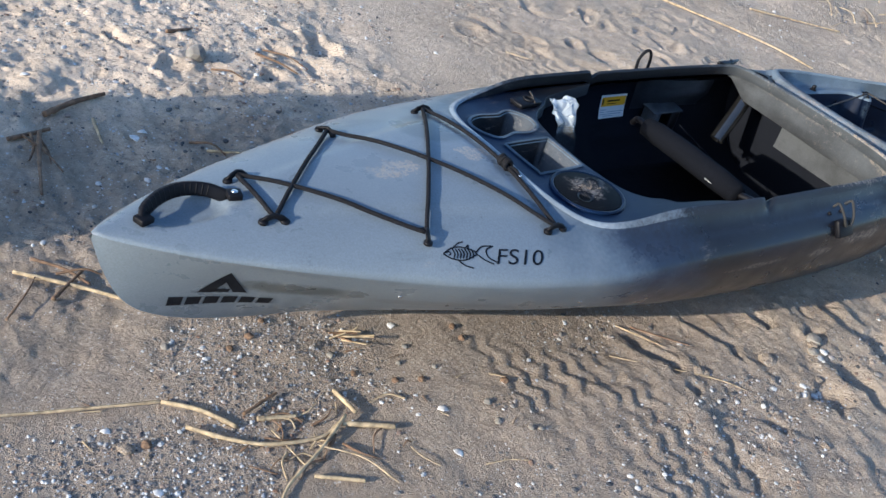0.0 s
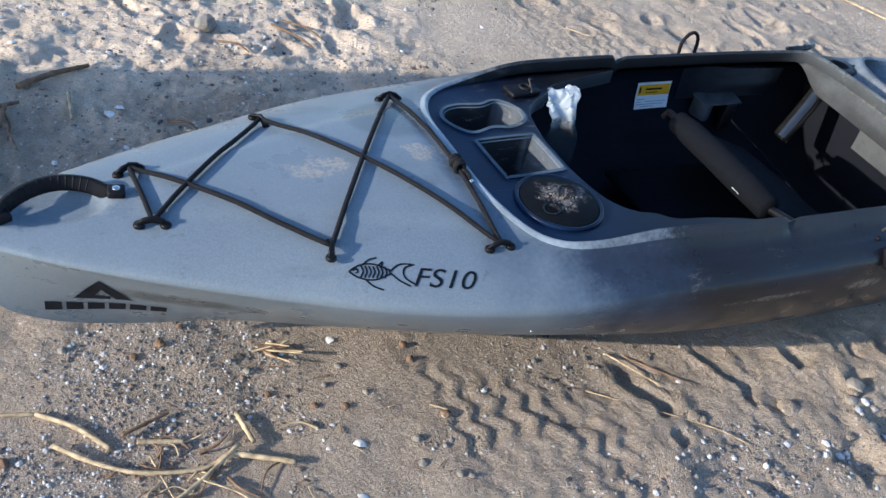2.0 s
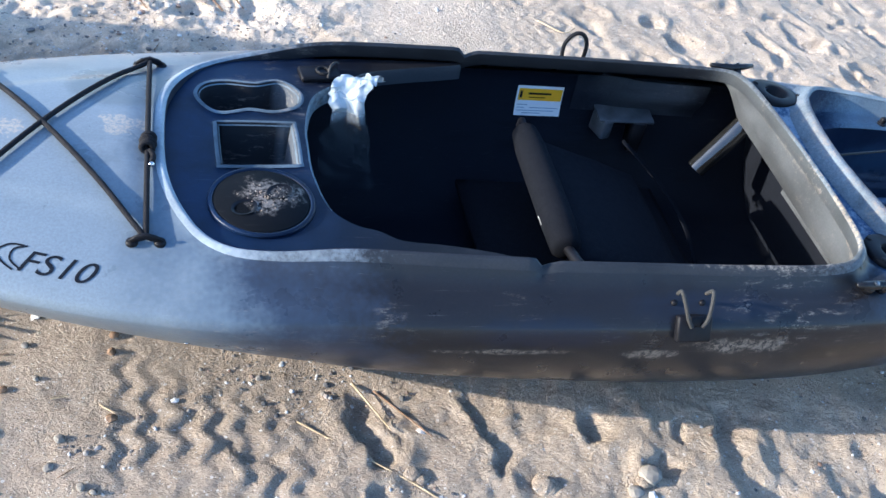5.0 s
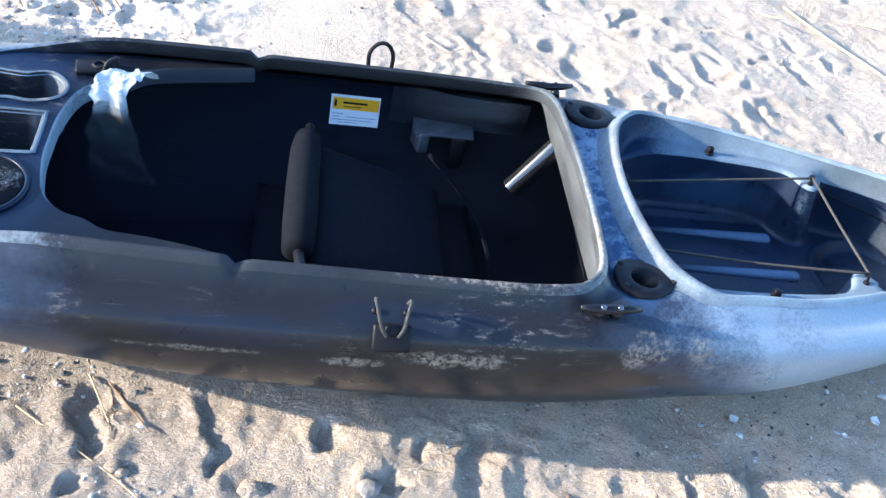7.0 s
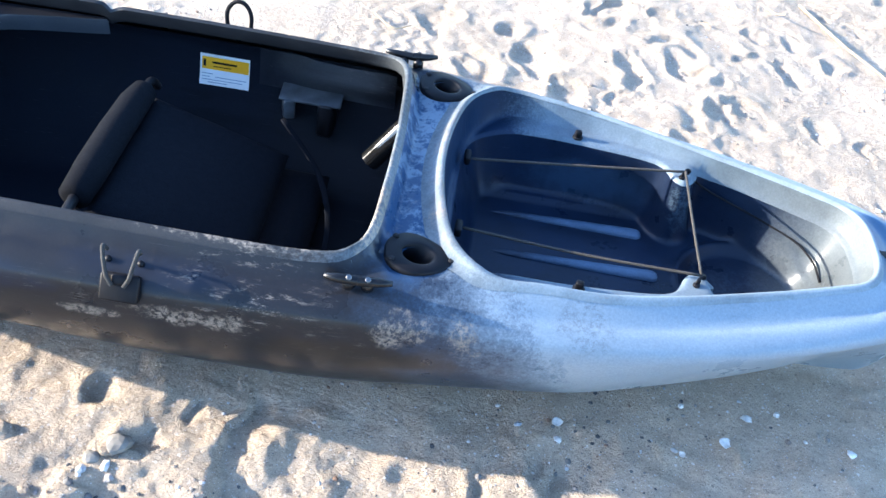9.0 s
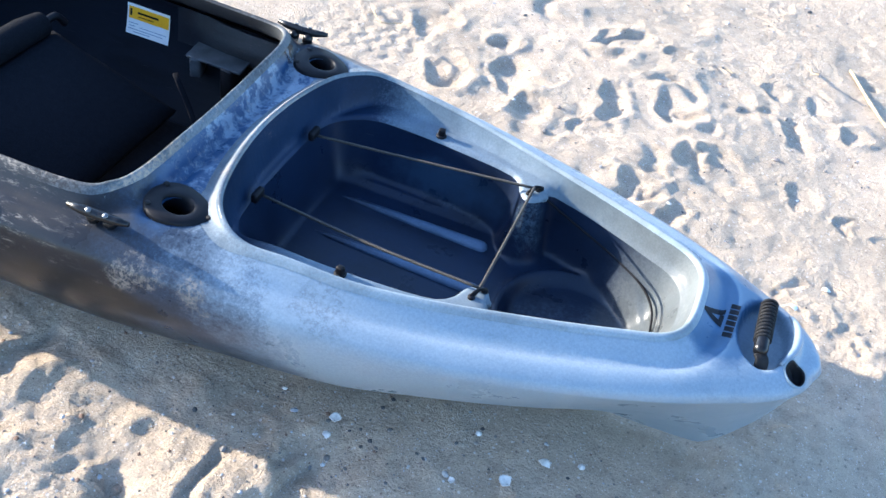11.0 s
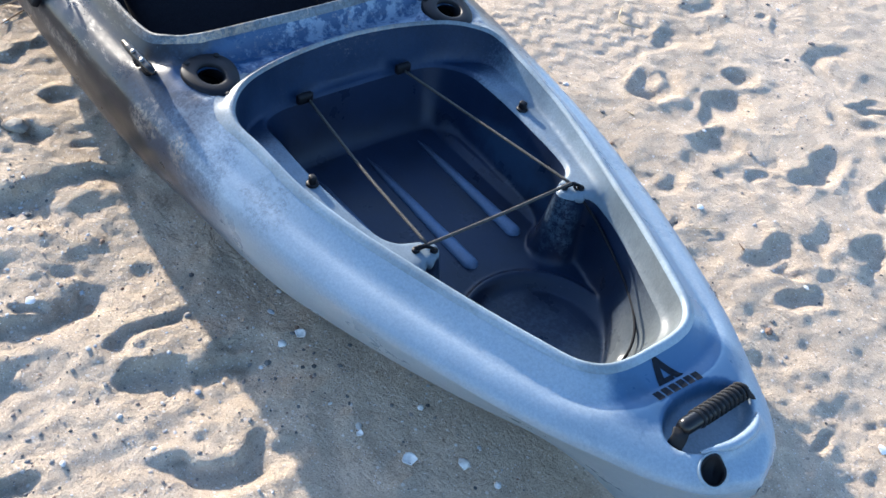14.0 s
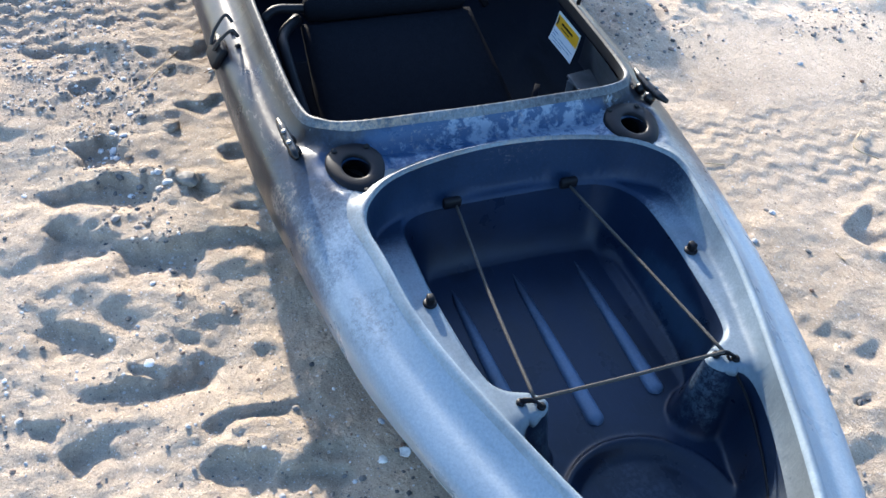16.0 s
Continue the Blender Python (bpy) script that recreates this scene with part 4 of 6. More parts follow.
rings = [ring_z(inset(WELL, -brim), 0.0008), ring_z(inset(WELL, -0.66 * brim), 0.0022), ring_z(inset(WELL, -0.3 * brim), 0.003), ring_z(WELL, 0.0012), ring_z(inset(WELL, 0.003), -0.005)]
v, f = strip(rings)
mesh_object("well_rim", v, f, RIMM, kayak, label="worn pale rim of the cargo well")
WELL_IN = inset(WELL, 0.003)
FLOOR_Z = 0.155


def ledge_height(p):
    """The shelf between the rim and the edge of the recess, with a rounded foot and brow."""
    dr, di = distance(p, WELL_IN), distance(p, LEDGE_IN)
    top = np.interp(p[:, 0], WELL_X, WELL_TOP) - 0.005
    shelf = ledge_z(p[:, 0]) - 0.007 * np.clip(1 - di / 0.007, 0, 1) ** 2
    k = np.clip(dr / np.maximum(np.minimum(0.016, 0.7 * (dr + di)), 1e-5), 0, 1)
    return shelf + (top - shelf) * (1 - k) ** 1.7


def recess_height(p):
    """The recess: sloping front and stern walls, steep sides, a bucket ring and its hollow."""
    x, y = p[:, 0], p[:, 1]
    di = distance(p, LEDGE_IN)
    brow = ledge_z(x) - 0.007
    width = 0.026 + 0.022 * smooth01((2.16 - x) / 0.06) + 0.034 * smooth01((x - 2.62) / 0.08)
    t = np.clip(di / width, 0, 1)
    r = np.hypot(x - 2.592, y)
    bottom = FLOOR_Z + 0.006 * np.exp(-((r - 0.121) / 0.006) ** 2) - 0.012 * smooth01((0.117 - r) / 0.02)
    bottom = bottom + 0.008 * smooth01((x - 2.10) / 0.02) * smooth01((2.44 - x) / 0.03) * (smooth01((np.abs(y) - 0.146) / 0.016))
    return bottom + (brow - bottom) * (1 - t) ** 1.5 * (1 - 0.25 * t)


order = np.argsort(WELL[:, 0])
WELL_X, WELL_TOP = WELL[order, 0], deck_height(WELL[order])
xs, ys = np.meshgrid(np.arange(2.02, 2.785, 0.0048), np.arange(-0.265, 0.266, 0.0048))
spread = np.c_[xs.ravel(), ys.ravel()]
near_edge = np.vstack([inset(LEDGE_IN, o) for o in (-0.0065, -0.003, 0.003, 0.007, 0.012)] + [inset(WELL_IN, o) for o in (0.003, 0.007, 0.012)])
dv, df = sheet(WELL_IN, [LEDGE_IN], np.vstack([spread, near_edge]), 0.0018)
mesh_object("well_ledge", np.c_[dv, ledge_height(dv)], df, LEDGEM, kayak, label="pale shelf running round the cargo well, front painted dark for shade")
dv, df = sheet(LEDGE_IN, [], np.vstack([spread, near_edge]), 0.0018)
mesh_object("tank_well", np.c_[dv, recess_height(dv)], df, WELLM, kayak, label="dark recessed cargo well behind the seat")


# ---- fittings ----
hull_tree = bvhtree.BVHTree.FromPolygons([v.co.copy() for v in hull.data.vertices], [tuple(p.vertices) for p in hull.data.polygons])


def deck_at(x, y):
    return float(deck_height(np.array([[x, y]]))[0])


def sweep(bm, pts, w, t, up=(0, 0, 1)):
    """A flat band of width w and thickness t along pts."""
    p = [Vector(q) for q in pts]
    rows = []
    for i, q in enumerate(p):
        d = (p[min(i + 1, len(p) - 1)] - p[max(i - 1, 0)]).normalized()
        s = d.cross(Vector(up)).normalized()
        n = s.cross(d)
        rows.append([bm.verts.new(q + a * w / 2 * s + b * t / 2 * n) for a, b in ((-1, -0.6), (-0.8, -1), (0.8, -1), (1, -0.6), (1, 0.6), (0.8, 1), (-0.8, 1), (-1, 0.6))])
    for r1, r2 in zip(rows, rows[1:]):
        for i in range(8):
            bm.faces.new((r1[i], r1[(i + 1) % 8], r2[(i + 1) % 8], r2[i]))
    bm.faces.new(rows[0][::-1])
    bm.faces.new(rows[-1])
    return bm


def disc(bm, r, h, m, sides=20, taper=0.85):
    """A low round boss, its top a little smaller than its foot."""
    ring = lambda rad, z: [bm.verts.new(m @ Vector((rad * math.cos(a), rad * math.sin(a), z))) for a in np.linspace(0, 2 * math.pi, sides, endpoint=False)]
    a, b, c = ring(r, 0), ring(r, h * 0.6), ring(r * taper, h)
    for r1, r2 in ((a, b), (b, c)):
        for i in range(sides):
            bm.faces.new((r1[i], r1[(i + 1) % sides], r2[(i + 1) % sides], r2[i]))
    bm.faces.new(c)
    bm.faces.new(a[::-1])
    return bm


def torus(bm, big, small, m, n=28, k=8):
    rings = []
    for a in np.linspace(0, 2 * math.pi, n, endpoint=False):
        rings.append([bm.verts.new(m @ Vector(((big + small * math.cos(b)) * math.cos(a), (big + small * math.cos(b)) * math.sin(a), small * math.sin(b)))) for b in np.linspace(0, 2 * math.pi, k, endpoint=False)])
    for i in range(n):
        for j in range(k):
            bm.faces.new((rings[i][j], rings[(i + 1) % n][j], rings[(i + 1) % n][(j + 1) % k], rings[i][(j + 1) % k]))
    return bm


def pad_eye(x, y, z, turn=0.0, size=1.0):
    """A black eyelet: two screwed feet joined by a low arch."""
    m = pose(x, y, z, 0, 0, turn) @ Matrix.Scale(size, 4)
    bm = bmesh.new()
    for s in (-1, 1):
        disc(bm, 0.0085, 0.006, m @ pose(s * 0.019, 0, 0), 14)
    sweep(bm, [m @ Vector(q) for q in ((-0.02, 0, 0.003), (-0.012, 0, 0.010), (0, 0, 0.014), (0.012, 0, 0.010), (0.02, 0, 0.003))], 0.011 * size, 0.005 * size, (0, 1, 0.01))
    eye = part("pad_eye", bm, BLACK, kayak)
    for s in (-1, 1):
        b2 = bmesh.new()
        disc(b2, 0.0032 * size, 0.0012, m @ pose(s * 0.019, 0, 0.006), 10)
        part("screw", b2, BLACK, eye)
    return eye


EYES = {"f1": (0.784, 0.224), "f2": (0.517, 0.173), "f3": (0.274, 0.070), "n1": (0.788, -0.224), "n2": (0.517, -0.176), "n3": (0.278, -0.068)}
for name, (x, y) in EYES.items():
    pad_eye(x, y, deck_at(x, y) - 0.001, {"f3": 20, "n3": -12, "n2": 70, "f2": -70}.get(name, 0))


def cord_between(a, b, sag=0.0, lift=0.007, mat=None, r=0.0042):
    """A cord stretched over the deck from eye to eye."""
    (x0, y0), (x1, y1) = a, b
    q = np.array([(x0 + (x1 - x0) * s, y0 + (y1 - y0) * s) for s in np.linspace(0, 1, 26)])
    dz = deck_height(q)
    line = np.linspace(dz[0] + 0.010, dz[-1] + 0.010, 26)
    z = np.maximum(line, dz + lift)
    for _ in range(3):
        z[1:-1] = np.maximum(0.25 * z[:-2] + 0.5 * z[1:-1] + 0.25 * z[2:], dz[1:-1] + lift * 0.8)
    bm = bmesh.new()
    tube(bm, np.c_[q, z], r, 8)
    return part("bungee_cord", bm, mat or CORD, kayak, "black elastic deck cord")


for a, b in (("f3", "n3"), ("f3", "n2"), ("n3", "f2"), ("f2", "n1"), ("n2", "f1"), ("f1", "n1")):
    cord_between(EYES[a], EYES[b])
# knot in the cord before the cockpit
bm = bmesh.new()
kz = deck_at(0.786, -0.052) + 0.009
for k in range(4):
    torus(bm, 0.0085, 0.0042, pose(0.786 + 0.002 * (k % 2), -0.060 + 0.0075 * k, kz + 0.002, 90 + 8 * (k % 3 - 1), 12 * (k % 2), 0), 14, 6)
tube(bm, arc_points([(0.79, -0.064, kz), (0.795, -0.075, kz - 0.002), (0.793, -0.088, kz - 0.004)], 8), 0.0042, 8)
part("cord_knot", bm, CORD, kayak, "knot tied in the deck cord")
bm = bmesh.new()
disc(bm, 0.0045, 0.004, pose(0.793, -0.091, kz - 0.005, 80), 10)
part("cord_tip", bm, STEEL, kayak)

# bow carry handle
bow = bmesh.new()
path = arc_points([(0.078, 0.000, 0.297), (0.090, 0.015, 0.308), (0.125, 0.036, 0.315), (0.165, 0.045, 0.317), (0.205, 0.038, 0.314), (0.236, 0.020, 0.306)], 40)
sweep(bow, path, 0.011, 0.023, (0.1, 0.35, 1))
handle = part("carry_handle", bow, BLACK, kayak, "black rubber carry handle at the bow")
for k in range(6, 34, 2):
    p0, p1 = Vector(path[k]), Vector(path[k + 1])
    bm = bmesh.new()
    sweep(bm, [p0, p0 * 0.5 + p1 * 0.5], 0.0114, 0.0233, (0.1, 0.35, 1))
    part("grip_rib", bm, BLACK, handle)
for x, y, t in ((0.080, -0.004, 20), (0.243, 0.013, -10)):
    bm = bmesh.new()
    box(bm, (0.026, 0.024, 0.012), pose(x, y, deck_at(x, y) + 0.006, 0, 0, t), 0.003)
    an = part("handle_anchor", bm, BLACK, handle)
    if x > 0.2:
        b2 = bmesh.new()
        disc(b2, 0.006, 0.002, pose(x, y, deck_at(x, y) + 0.012), 14)
        part("rivet", b2, STEEL, an)

# screws in the flank
for x, z in ((0.480, 0.203), (0.845, 0.185)):
    loc, nrm, *_ = hull_tree.ray_cast(Vector((x, -1, z)), Vector((0, 1, 0)))
    bm = bmesh.new()
    disc(bm, 0.0045, 0.002, Matrix.Translation(loc) @ nrm.to_track_quat('Z', 'Y').to_matrix().to_4x4() if nrm.y < 0 else Matrix.Translation(loc) @ (-nrm).to_track_quat('Z', 'Y').to_matrix().to_4x4(), 12)
    part("hull_screw", bm, STEEL, kayak)

# round hatch in the dashboard
bm = bmesh.new()
disc(bm, 0.073, 0.006, pose(0.952, -0.137, 0.316), 48, 0.95)
lid = part("hatch_lid", bm, LIDM, kayak, "round black hatch lid dusted with sand")
bm = bmesh.new()
torus(bm, 0.076, 0.0045, pose(0.952, -0.137, 0.318), 48, 8)
part("hatch_ring", bm, DASHM, lid)
for a in (35, 215):
    c = pose(0.952, -0.137, 0.3205, 0, 0, a)
    bm = bmesh.new()
    n = 24
    rim = [(0.033 + 0.021 * math.cos(t), 0.016 * math.sin(t)) for t in np.linspace(0, 2 * math.pi, n, endpoint=False)]
    rows = [[bm.verts.new(c @ Vector((x, y, 0.0035))) for x, y in rim], [bm.verts.new(c @ Vector((0.033 + (x - 0.033) * 0.75, y * 0.75, 0.0015))) for x, y in rim]]
    for i in range(n):
        bm.faces.new((rows[0][i], rows[0][(i + 1) % n], rows[1][(i + 1) % n], rows[1][i]))
    bm.faces.new(rows[1])
    part("finger_recess", bm, BLACK, lid)
bm = bmesh.new()
rs = random.Random(5)
for k in range(60):
    a, r = rs.uniform(0, 6.28), 0.048 * math.sqrt(rs.random()) * (0.6 + 0.4 * math.sin(3 * k))
    s = rs.uniform(0.0006, 0.0018)
    bmesh.ops.create_icosphere(bm, subdivisions=1, radius=s, matrix=pose(0.955 + r * math.cos(a), -0.128 + r * 0.8 * math.sin(a), 0.3222))
tagged(part("sand_grain", bm, SAND, lid), kind="stuff")

# latch and clip on the far shelf of the dashboard
bm = bmesh.new()
box(bm, (0.072, 0.040, 0.012), pose(1.072, 0.213, 0.322, 0, 0, 8), 0.004)
latch = part("latch", bm, BLACK, kayak)
bm = bmesh.new()
torus(bm, 0.011, 0.003, pose(1.078, 0.213, 0.329), 18, 6)
part("latch_ring", bm, RUBBER, latch)
bm = bmesh.new()
tube(bm, arc_points([(1.085, 0.195, 0.326), (1.09, 0.215, 0.334), (1.10, 0.235, 0.333), (1.108, 0.238, 0.330)], 12), 0.0022, 6)
part("latch_cord", bm, PALECORD, latch)

# ---- seat ----
bm = bmesh.new()
tube(bm, [(1.445, -0.176, 0.262), (1.446, -0.168, 0.262), (1.448, -0.10, 0.264), (1.450, 0.0, 0.265), (1.453, 0.10, 0.263), (1.456, 0.146, 0.260), (1.457, 0.154, 0.259)],
     [0.015, 0.026, 0.029, 0.029, 0.028, 0.024, 0.012], 18)
seat = part("backrest_bar", bm, FOAM, kayak, "foam-covered bar of the folded backrest")
bm = bmesh.new()
tube(bm, arc_points([(1.447, -0.165, 0.262), (1.45, -0.20, 0.268), (1.455, -0.235, 0.272), (1.47, -0.262, 0.262)], 12), 0.009, 10)
part("bar_end", bm, BLACK, seat)
bm = bmesh.new()
tube(bm, arc_points([(1.456, 0.15, 0.26), (1.458, 0.18, 0.262), (1.462, 0.19, 0.255), (1.465, 0.20, 0.24)], 12), 0.008, 10)
part("bar_end", bm, BLACK, seat)


def cushion(name, corners, thick, n=18, puff=0.012):
    """A padded panel between four corners, puffed in the middle."""
    a, b, c, d = [Vector(q) for q in corners]
    nrm = (b - a).cross(d - a).normalized()
    bm = bmesh.new()
    top, bot = {}, {}
    for i in range(n + 1):
        for j in range(n + 1):
            u, v = i / n, j / n
            p = (a * (1 - u) + b * u) * (1 - v) + (d * (1 - u) + c * u) * v
            e = min(1, min(u, 1 - u, v, 1 - v) * 7)
            h = thick * (0.25 + 0.75 * math.sqrt(1 - (1 - e) ** 2)) + puff * math.sin(math.pi * u) * math.sin(math.pi * v)
            top[i, j] = bm.verts.new(p + nrm * (h + 0.0015 * noise.noise(p * 30)))
            bot[i, j] = bm.verts.new(p - nrm * 0.004)
    for i in range(n):
        for j in range(n):
            bm.faces.new((top[i, j], top[i + 1, j], top[i + 1, j + 1], top[i, j + 1]))
            bm.faces.new((bot[i, j], bot[i, j + 1], bot[i + 1, j + 1], bot[i + 1, j]))
    for k in range(n):
        for q in (((k, 0), (k + 1, 0)), ((k + 1, n), (k, n)), ((0, k + 1), (0, k)), ((n, k), (n, k + 1))):
            bm.faces.new((top[q[0]], bot[q[0]], bot[q[1]], top[q[1]]))
    return part(name, bm, FABRIC, kayak, "black padded fabric " + name.replace("_", " "))


cushion("backrest", [(1.462, -0.185, 0.235), (1.72, -0.205, 0.135), (1.72, 0.185, 0.135), (1.462, 0.165, 0.235)], 0.022)
cushion("seat_pad", [(1.37, -0.215, 0.085), (1.80, -0.215, 0.075), (1.80, 0.215, 0.075), (1.37, 0.215, 0.085)], 0.028)
bm = bmesh.new()
tube(bm, arc_points([(1.45, -0.19, 0.245), (1.50, -0.228, 0.245), (1.56, -0.238, 0.235), (1.70, -0.225, 0.15)], 20), 0.011, 10)
part("backrest_frame", bm, BLACK, kayak)
# webbing strap down to the floor
bm = bmesh.new()
sweep(bm, arc_points([(1.70, 0.22, 0.20), (1.78, 0.16, 0.14), (1.82, 0.08, 0.10), (1.83, 0.0, 0.06)], 20), 0.011, 0.003)
part("seat_strap", bm, FABRIC, kayak)
# moulded bracket on the inner wall
bm = bmesh.new()
box(bm, (0.125, 0.05, 0.006), pose(1.738, 0.320, 0.196, 8, 0, 0), 0.002)
bracket = part("seat_bracket", bm, FIN, kayak, "grey moulded bracket on the inner wall")
for x, w, h in ((1.692, 0.024, 0.045), (1.772, 0.030, 0.075)):
    bm = bmesh.new()
    box(bm, (w, 0.050, h), pose(x, 0.316, 0.194 - h / 2, 0, 0, 16 if x < 1.72 else -8), 0.005)
    part("bracket_fin", bm, FIN if x < 1.72 else DASHM, bracket)
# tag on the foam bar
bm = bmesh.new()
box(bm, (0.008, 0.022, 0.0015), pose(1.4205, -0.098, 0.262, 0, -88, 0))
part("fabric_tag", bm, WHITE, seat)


# ---- warning sticker on the inner wall ----
def wall_y(x, z):
    w, zb, zk, p = float(beam(x)), float(edge_z(x)), float(keel_z(x)), float(power(x))
    d = min(1, max(0, (zb + 0.006 - z) / (zb - zk)))
    return (w * (1 - d ** p) ** (1 / p)) - 0.0155


def wall_patch(name, x0, x1, z0, z1, lift, mat, parent):
    bm = bmesh.new()
    n = 6
    g = [[bm.verts.new((x, wall_y(x, z) - lift, z)) for z in np.linspace(z0, z1, n)] for x in np.linspace(x0, x1, n)]
    for i in range(n - 1):
        for j in range(n - 1):
            bm.faces.new((g[i][j], g[i + 1][j], g[i + 1][j + 1], g[i][j + 1]))
    return part(name, bm, mat, parent)


sticker = wall_patch("warning_sticker", 1.503, 1.604, 0.168, 0.232, 0.001, WHITE, kayak)
tagged(sticker, "yellow and white printed warning sticker")
wall_patch("yellow_band", 1.507, 1.602, 0.200, 0.226, 0.0018, YELLOW, sticker)
wall_patch("print_bar", 1.528, 1.578, 0.213, 0.2175, 0.0024, INK, sticker)
wall_patch("print_bar", 1.530, 1.566, 0.206, 0.2080, 0.0024, INK, sticker)
wall_patch("print_bar", 1.510, 1.515, 0.206, 0.2210, 0.0024, INK, sticker)
for x0, x1, z in ((1.508, 1.530, 0.190), (1.508, 1.524, 0.184), (1.535, 1.598, 0.184), (1.508, 1.590, 0.178), (1.520, 1.56, 0.173)):
    wall_patch("print_bar", x0, x1, z, z + 0.0016, 0.0018, plain("faint_print", (0.25, 0.32, 0.42), 0.5), sticker)

bm = bmesh.new()
nx_, nz_ = 26, 12
g = []
for x in np.linspace(1.625, 1.905, nx_):
    g.append([])
    for z in np.linspace(0.186, 0.280, nz_):
        out = 0.003 + 0.034 * float(smooth01((x - 1.63) / 0.13) * smooth01((z - 0.180) / 0.065))
        g[-1].append(bm.verts.new((x, wall_y(x, min(z, 0.255)) - out + 0.003 * noise.noise(Vector((x * 14, z * 20, 3))), z)))
for i in range(nx_ - 1):
    for j in range(nz_ - 1):
        bm.faces.new((g[i][j], g[i + 1][j], g[i + 1][j + 1], g[i][j + 1]))
part("wall_panel", bm, PANELM, kayak, "scuffed panel moulded into the inner wall, sunlit middle painted grey")

# ---- paddle keepers: cord loops on both sides ----
bm = bmesh.new()
tube(bm, arc_points([(1.562, -0.334, 0.322), (1.560, -0.345, 0.336), (1.566, -0.362, 0.320), (1.572, -0.372, 0.304), (1.580, -0.376, 0.292)], 24), 0.0032, 8)
tube(bm, arc_points([(1.610, -0.334, 0.322), (1.612, -0.345, 0.336), (1.608, -0.362, 0.320), (1.604, -0.372, 0.304), (1.597, -0.376, 0.292)], 24), 0.0032, 8)
keeper = part("paddle_keeper", bm, MIDCORD, kayak, "worn cord loop hooked on a black bracket")
bm = bmesh.new()
loc, nrm, *_ = hull_tree.ray_cast(Vector((1.588, -1, 0.285)), Vector((0, 1, 0)))
box(bm, (0.058, 0.042, 0.014), pose(1.589, loc.y - 0.010, 0.282, 58, 0, 0), 0.004)
box(bm, (0.024, 0.016, 0.020), pose(1.589, loc.y - 0.004, 0.293, 58, 0, 0), 0.003)
part("keeper_bracket", bm, BLACK, keeper)
for x in (1.562, 1.610):
    b2 = bmesh.new()
    disc(b2, 0.0050, 0.006, pose(x, -0.334, deck_at(x, -0.334) - 0.001, 25), 12)
    part("keeper_eye", b2, BLACK, keeper)
bm = bmesh.new()
tube(bm, arc_points([(1.566, 0.328, 0.310), (1.564, 0.330, 0.345), (1.574, 0.330, 0.366), (1.588, 0.330, 0.373), (1.602, 0.330, 0.366), (1.611, 0.330, 0.345), (1.610, 0.328, 0.310)], 40), 0.0042, 8)
part("paddle_keeper", bm, CORD, kayak, "black cord loop standing up from the gunwale")


# ---- anchor cleats ----
def cleat(x, y, turn):
    m = pose(x, y, deck_at(x, y) + 0.003, -25 if y > 0 else 25, 0, turn)
    bm = bmesh.new()
    for s in (-1, 1):
        disc(bm, 0.010, 0.016, m @ pose(s * 0.014, 0, 0), 12, 0.7)
    tube(bm, [m @ Vector(q) for q in ((-0.050, 0, 0.024), (-0.030, 0, 0.021), (0, 0, 0.019), (0.030, 0, 0.021), (0.050, 0, 0.024))], [0.004, 0.007, 0.008, 0.007, 0.004], 10)
    c = part("cleat", bm, GLOSS, kayak, "black horn cleat with steel screws")
    for s in (-1, 1):
        b2 = bmesh.new()
        disc(b2, 0.0045, 0.002, m @ pose(s * 0.014, 0, 0.0275), 12)
        part("screw", b2, DARKSTEEL, c)


cleat(1.925, -0.314, 3)
cleat(1.928, 0.298, 4)

# ---- rod holders ----
for s in (-1, 1):
    plate = [(2.002 + 0.050 * math.cos(a) + (0.006 * math.cos(a) if math.cos(a) > 0 else 0), s * 0.237 + 0.044 * math.sin(a) * (1 - 0.18 * math.cos(a))) for a in np.linspace(0, 2 * math.pi, 44, endpoint=False)]
    hole = [(2.004 + 0.0245 * math.cos(a), s * 0.238 + 0.0215 * math.sin(a)) for a in np.linspace(0, 2 * math.pi, 44, endpoint=False)]
    plate, hole = np.array(plate), np.array(hole)
    lean = lambda p: 0.322 - 0.10 * (p[:, 0] - 2.006)
    rings = [np.c_[plate, lean(plate) - 0.010], np.c_[plate, lean(plate)], np.c_[plate * 0.94 + np.array([2.006, s * 0.236]) * 0.06, lean(plate) + 0.003],
             np.c_[hole * 1.25 - 0.25 * np.array([2.004, s * 0.238]), lean(hole) + 0.003], np.c_[hole * 1.1 - 0.1 * np.array([2.004, s * 0.238]), lean(hole) + 0.0032], np.c_[hole, lean(hole) + 0.002], np.c_[hole - [0.02, 0], lean(hole) - 0.03]]
    v, f = strip(rings)
    holder = mesh_object("rod_holder", v, f, BLACK, kayak, label="black flush-mounted fishing rod holder")
    bm = bmesh.new()
    tube(bm, [(1.995, s * 0.236, 0.306), (1.935, s * 0.218, 0.225), (1.878, s * 0.206, 0.145)], 0.021, 24, False)
    part("rod_tube", bm, TUBEM, holder)
    for dx, dy in ((0.050, 0.0), (-0.040, 0.026), (-0.040, -0.026)):
        b2 = bmesh.new()
        disc(b2, 0.005, 0.0025, pose(2.006 + dx, s * 0.236 + dy, 0.3245 - 0.10 * dx), 10)
        part("screw", b2, RUBBER, holder)

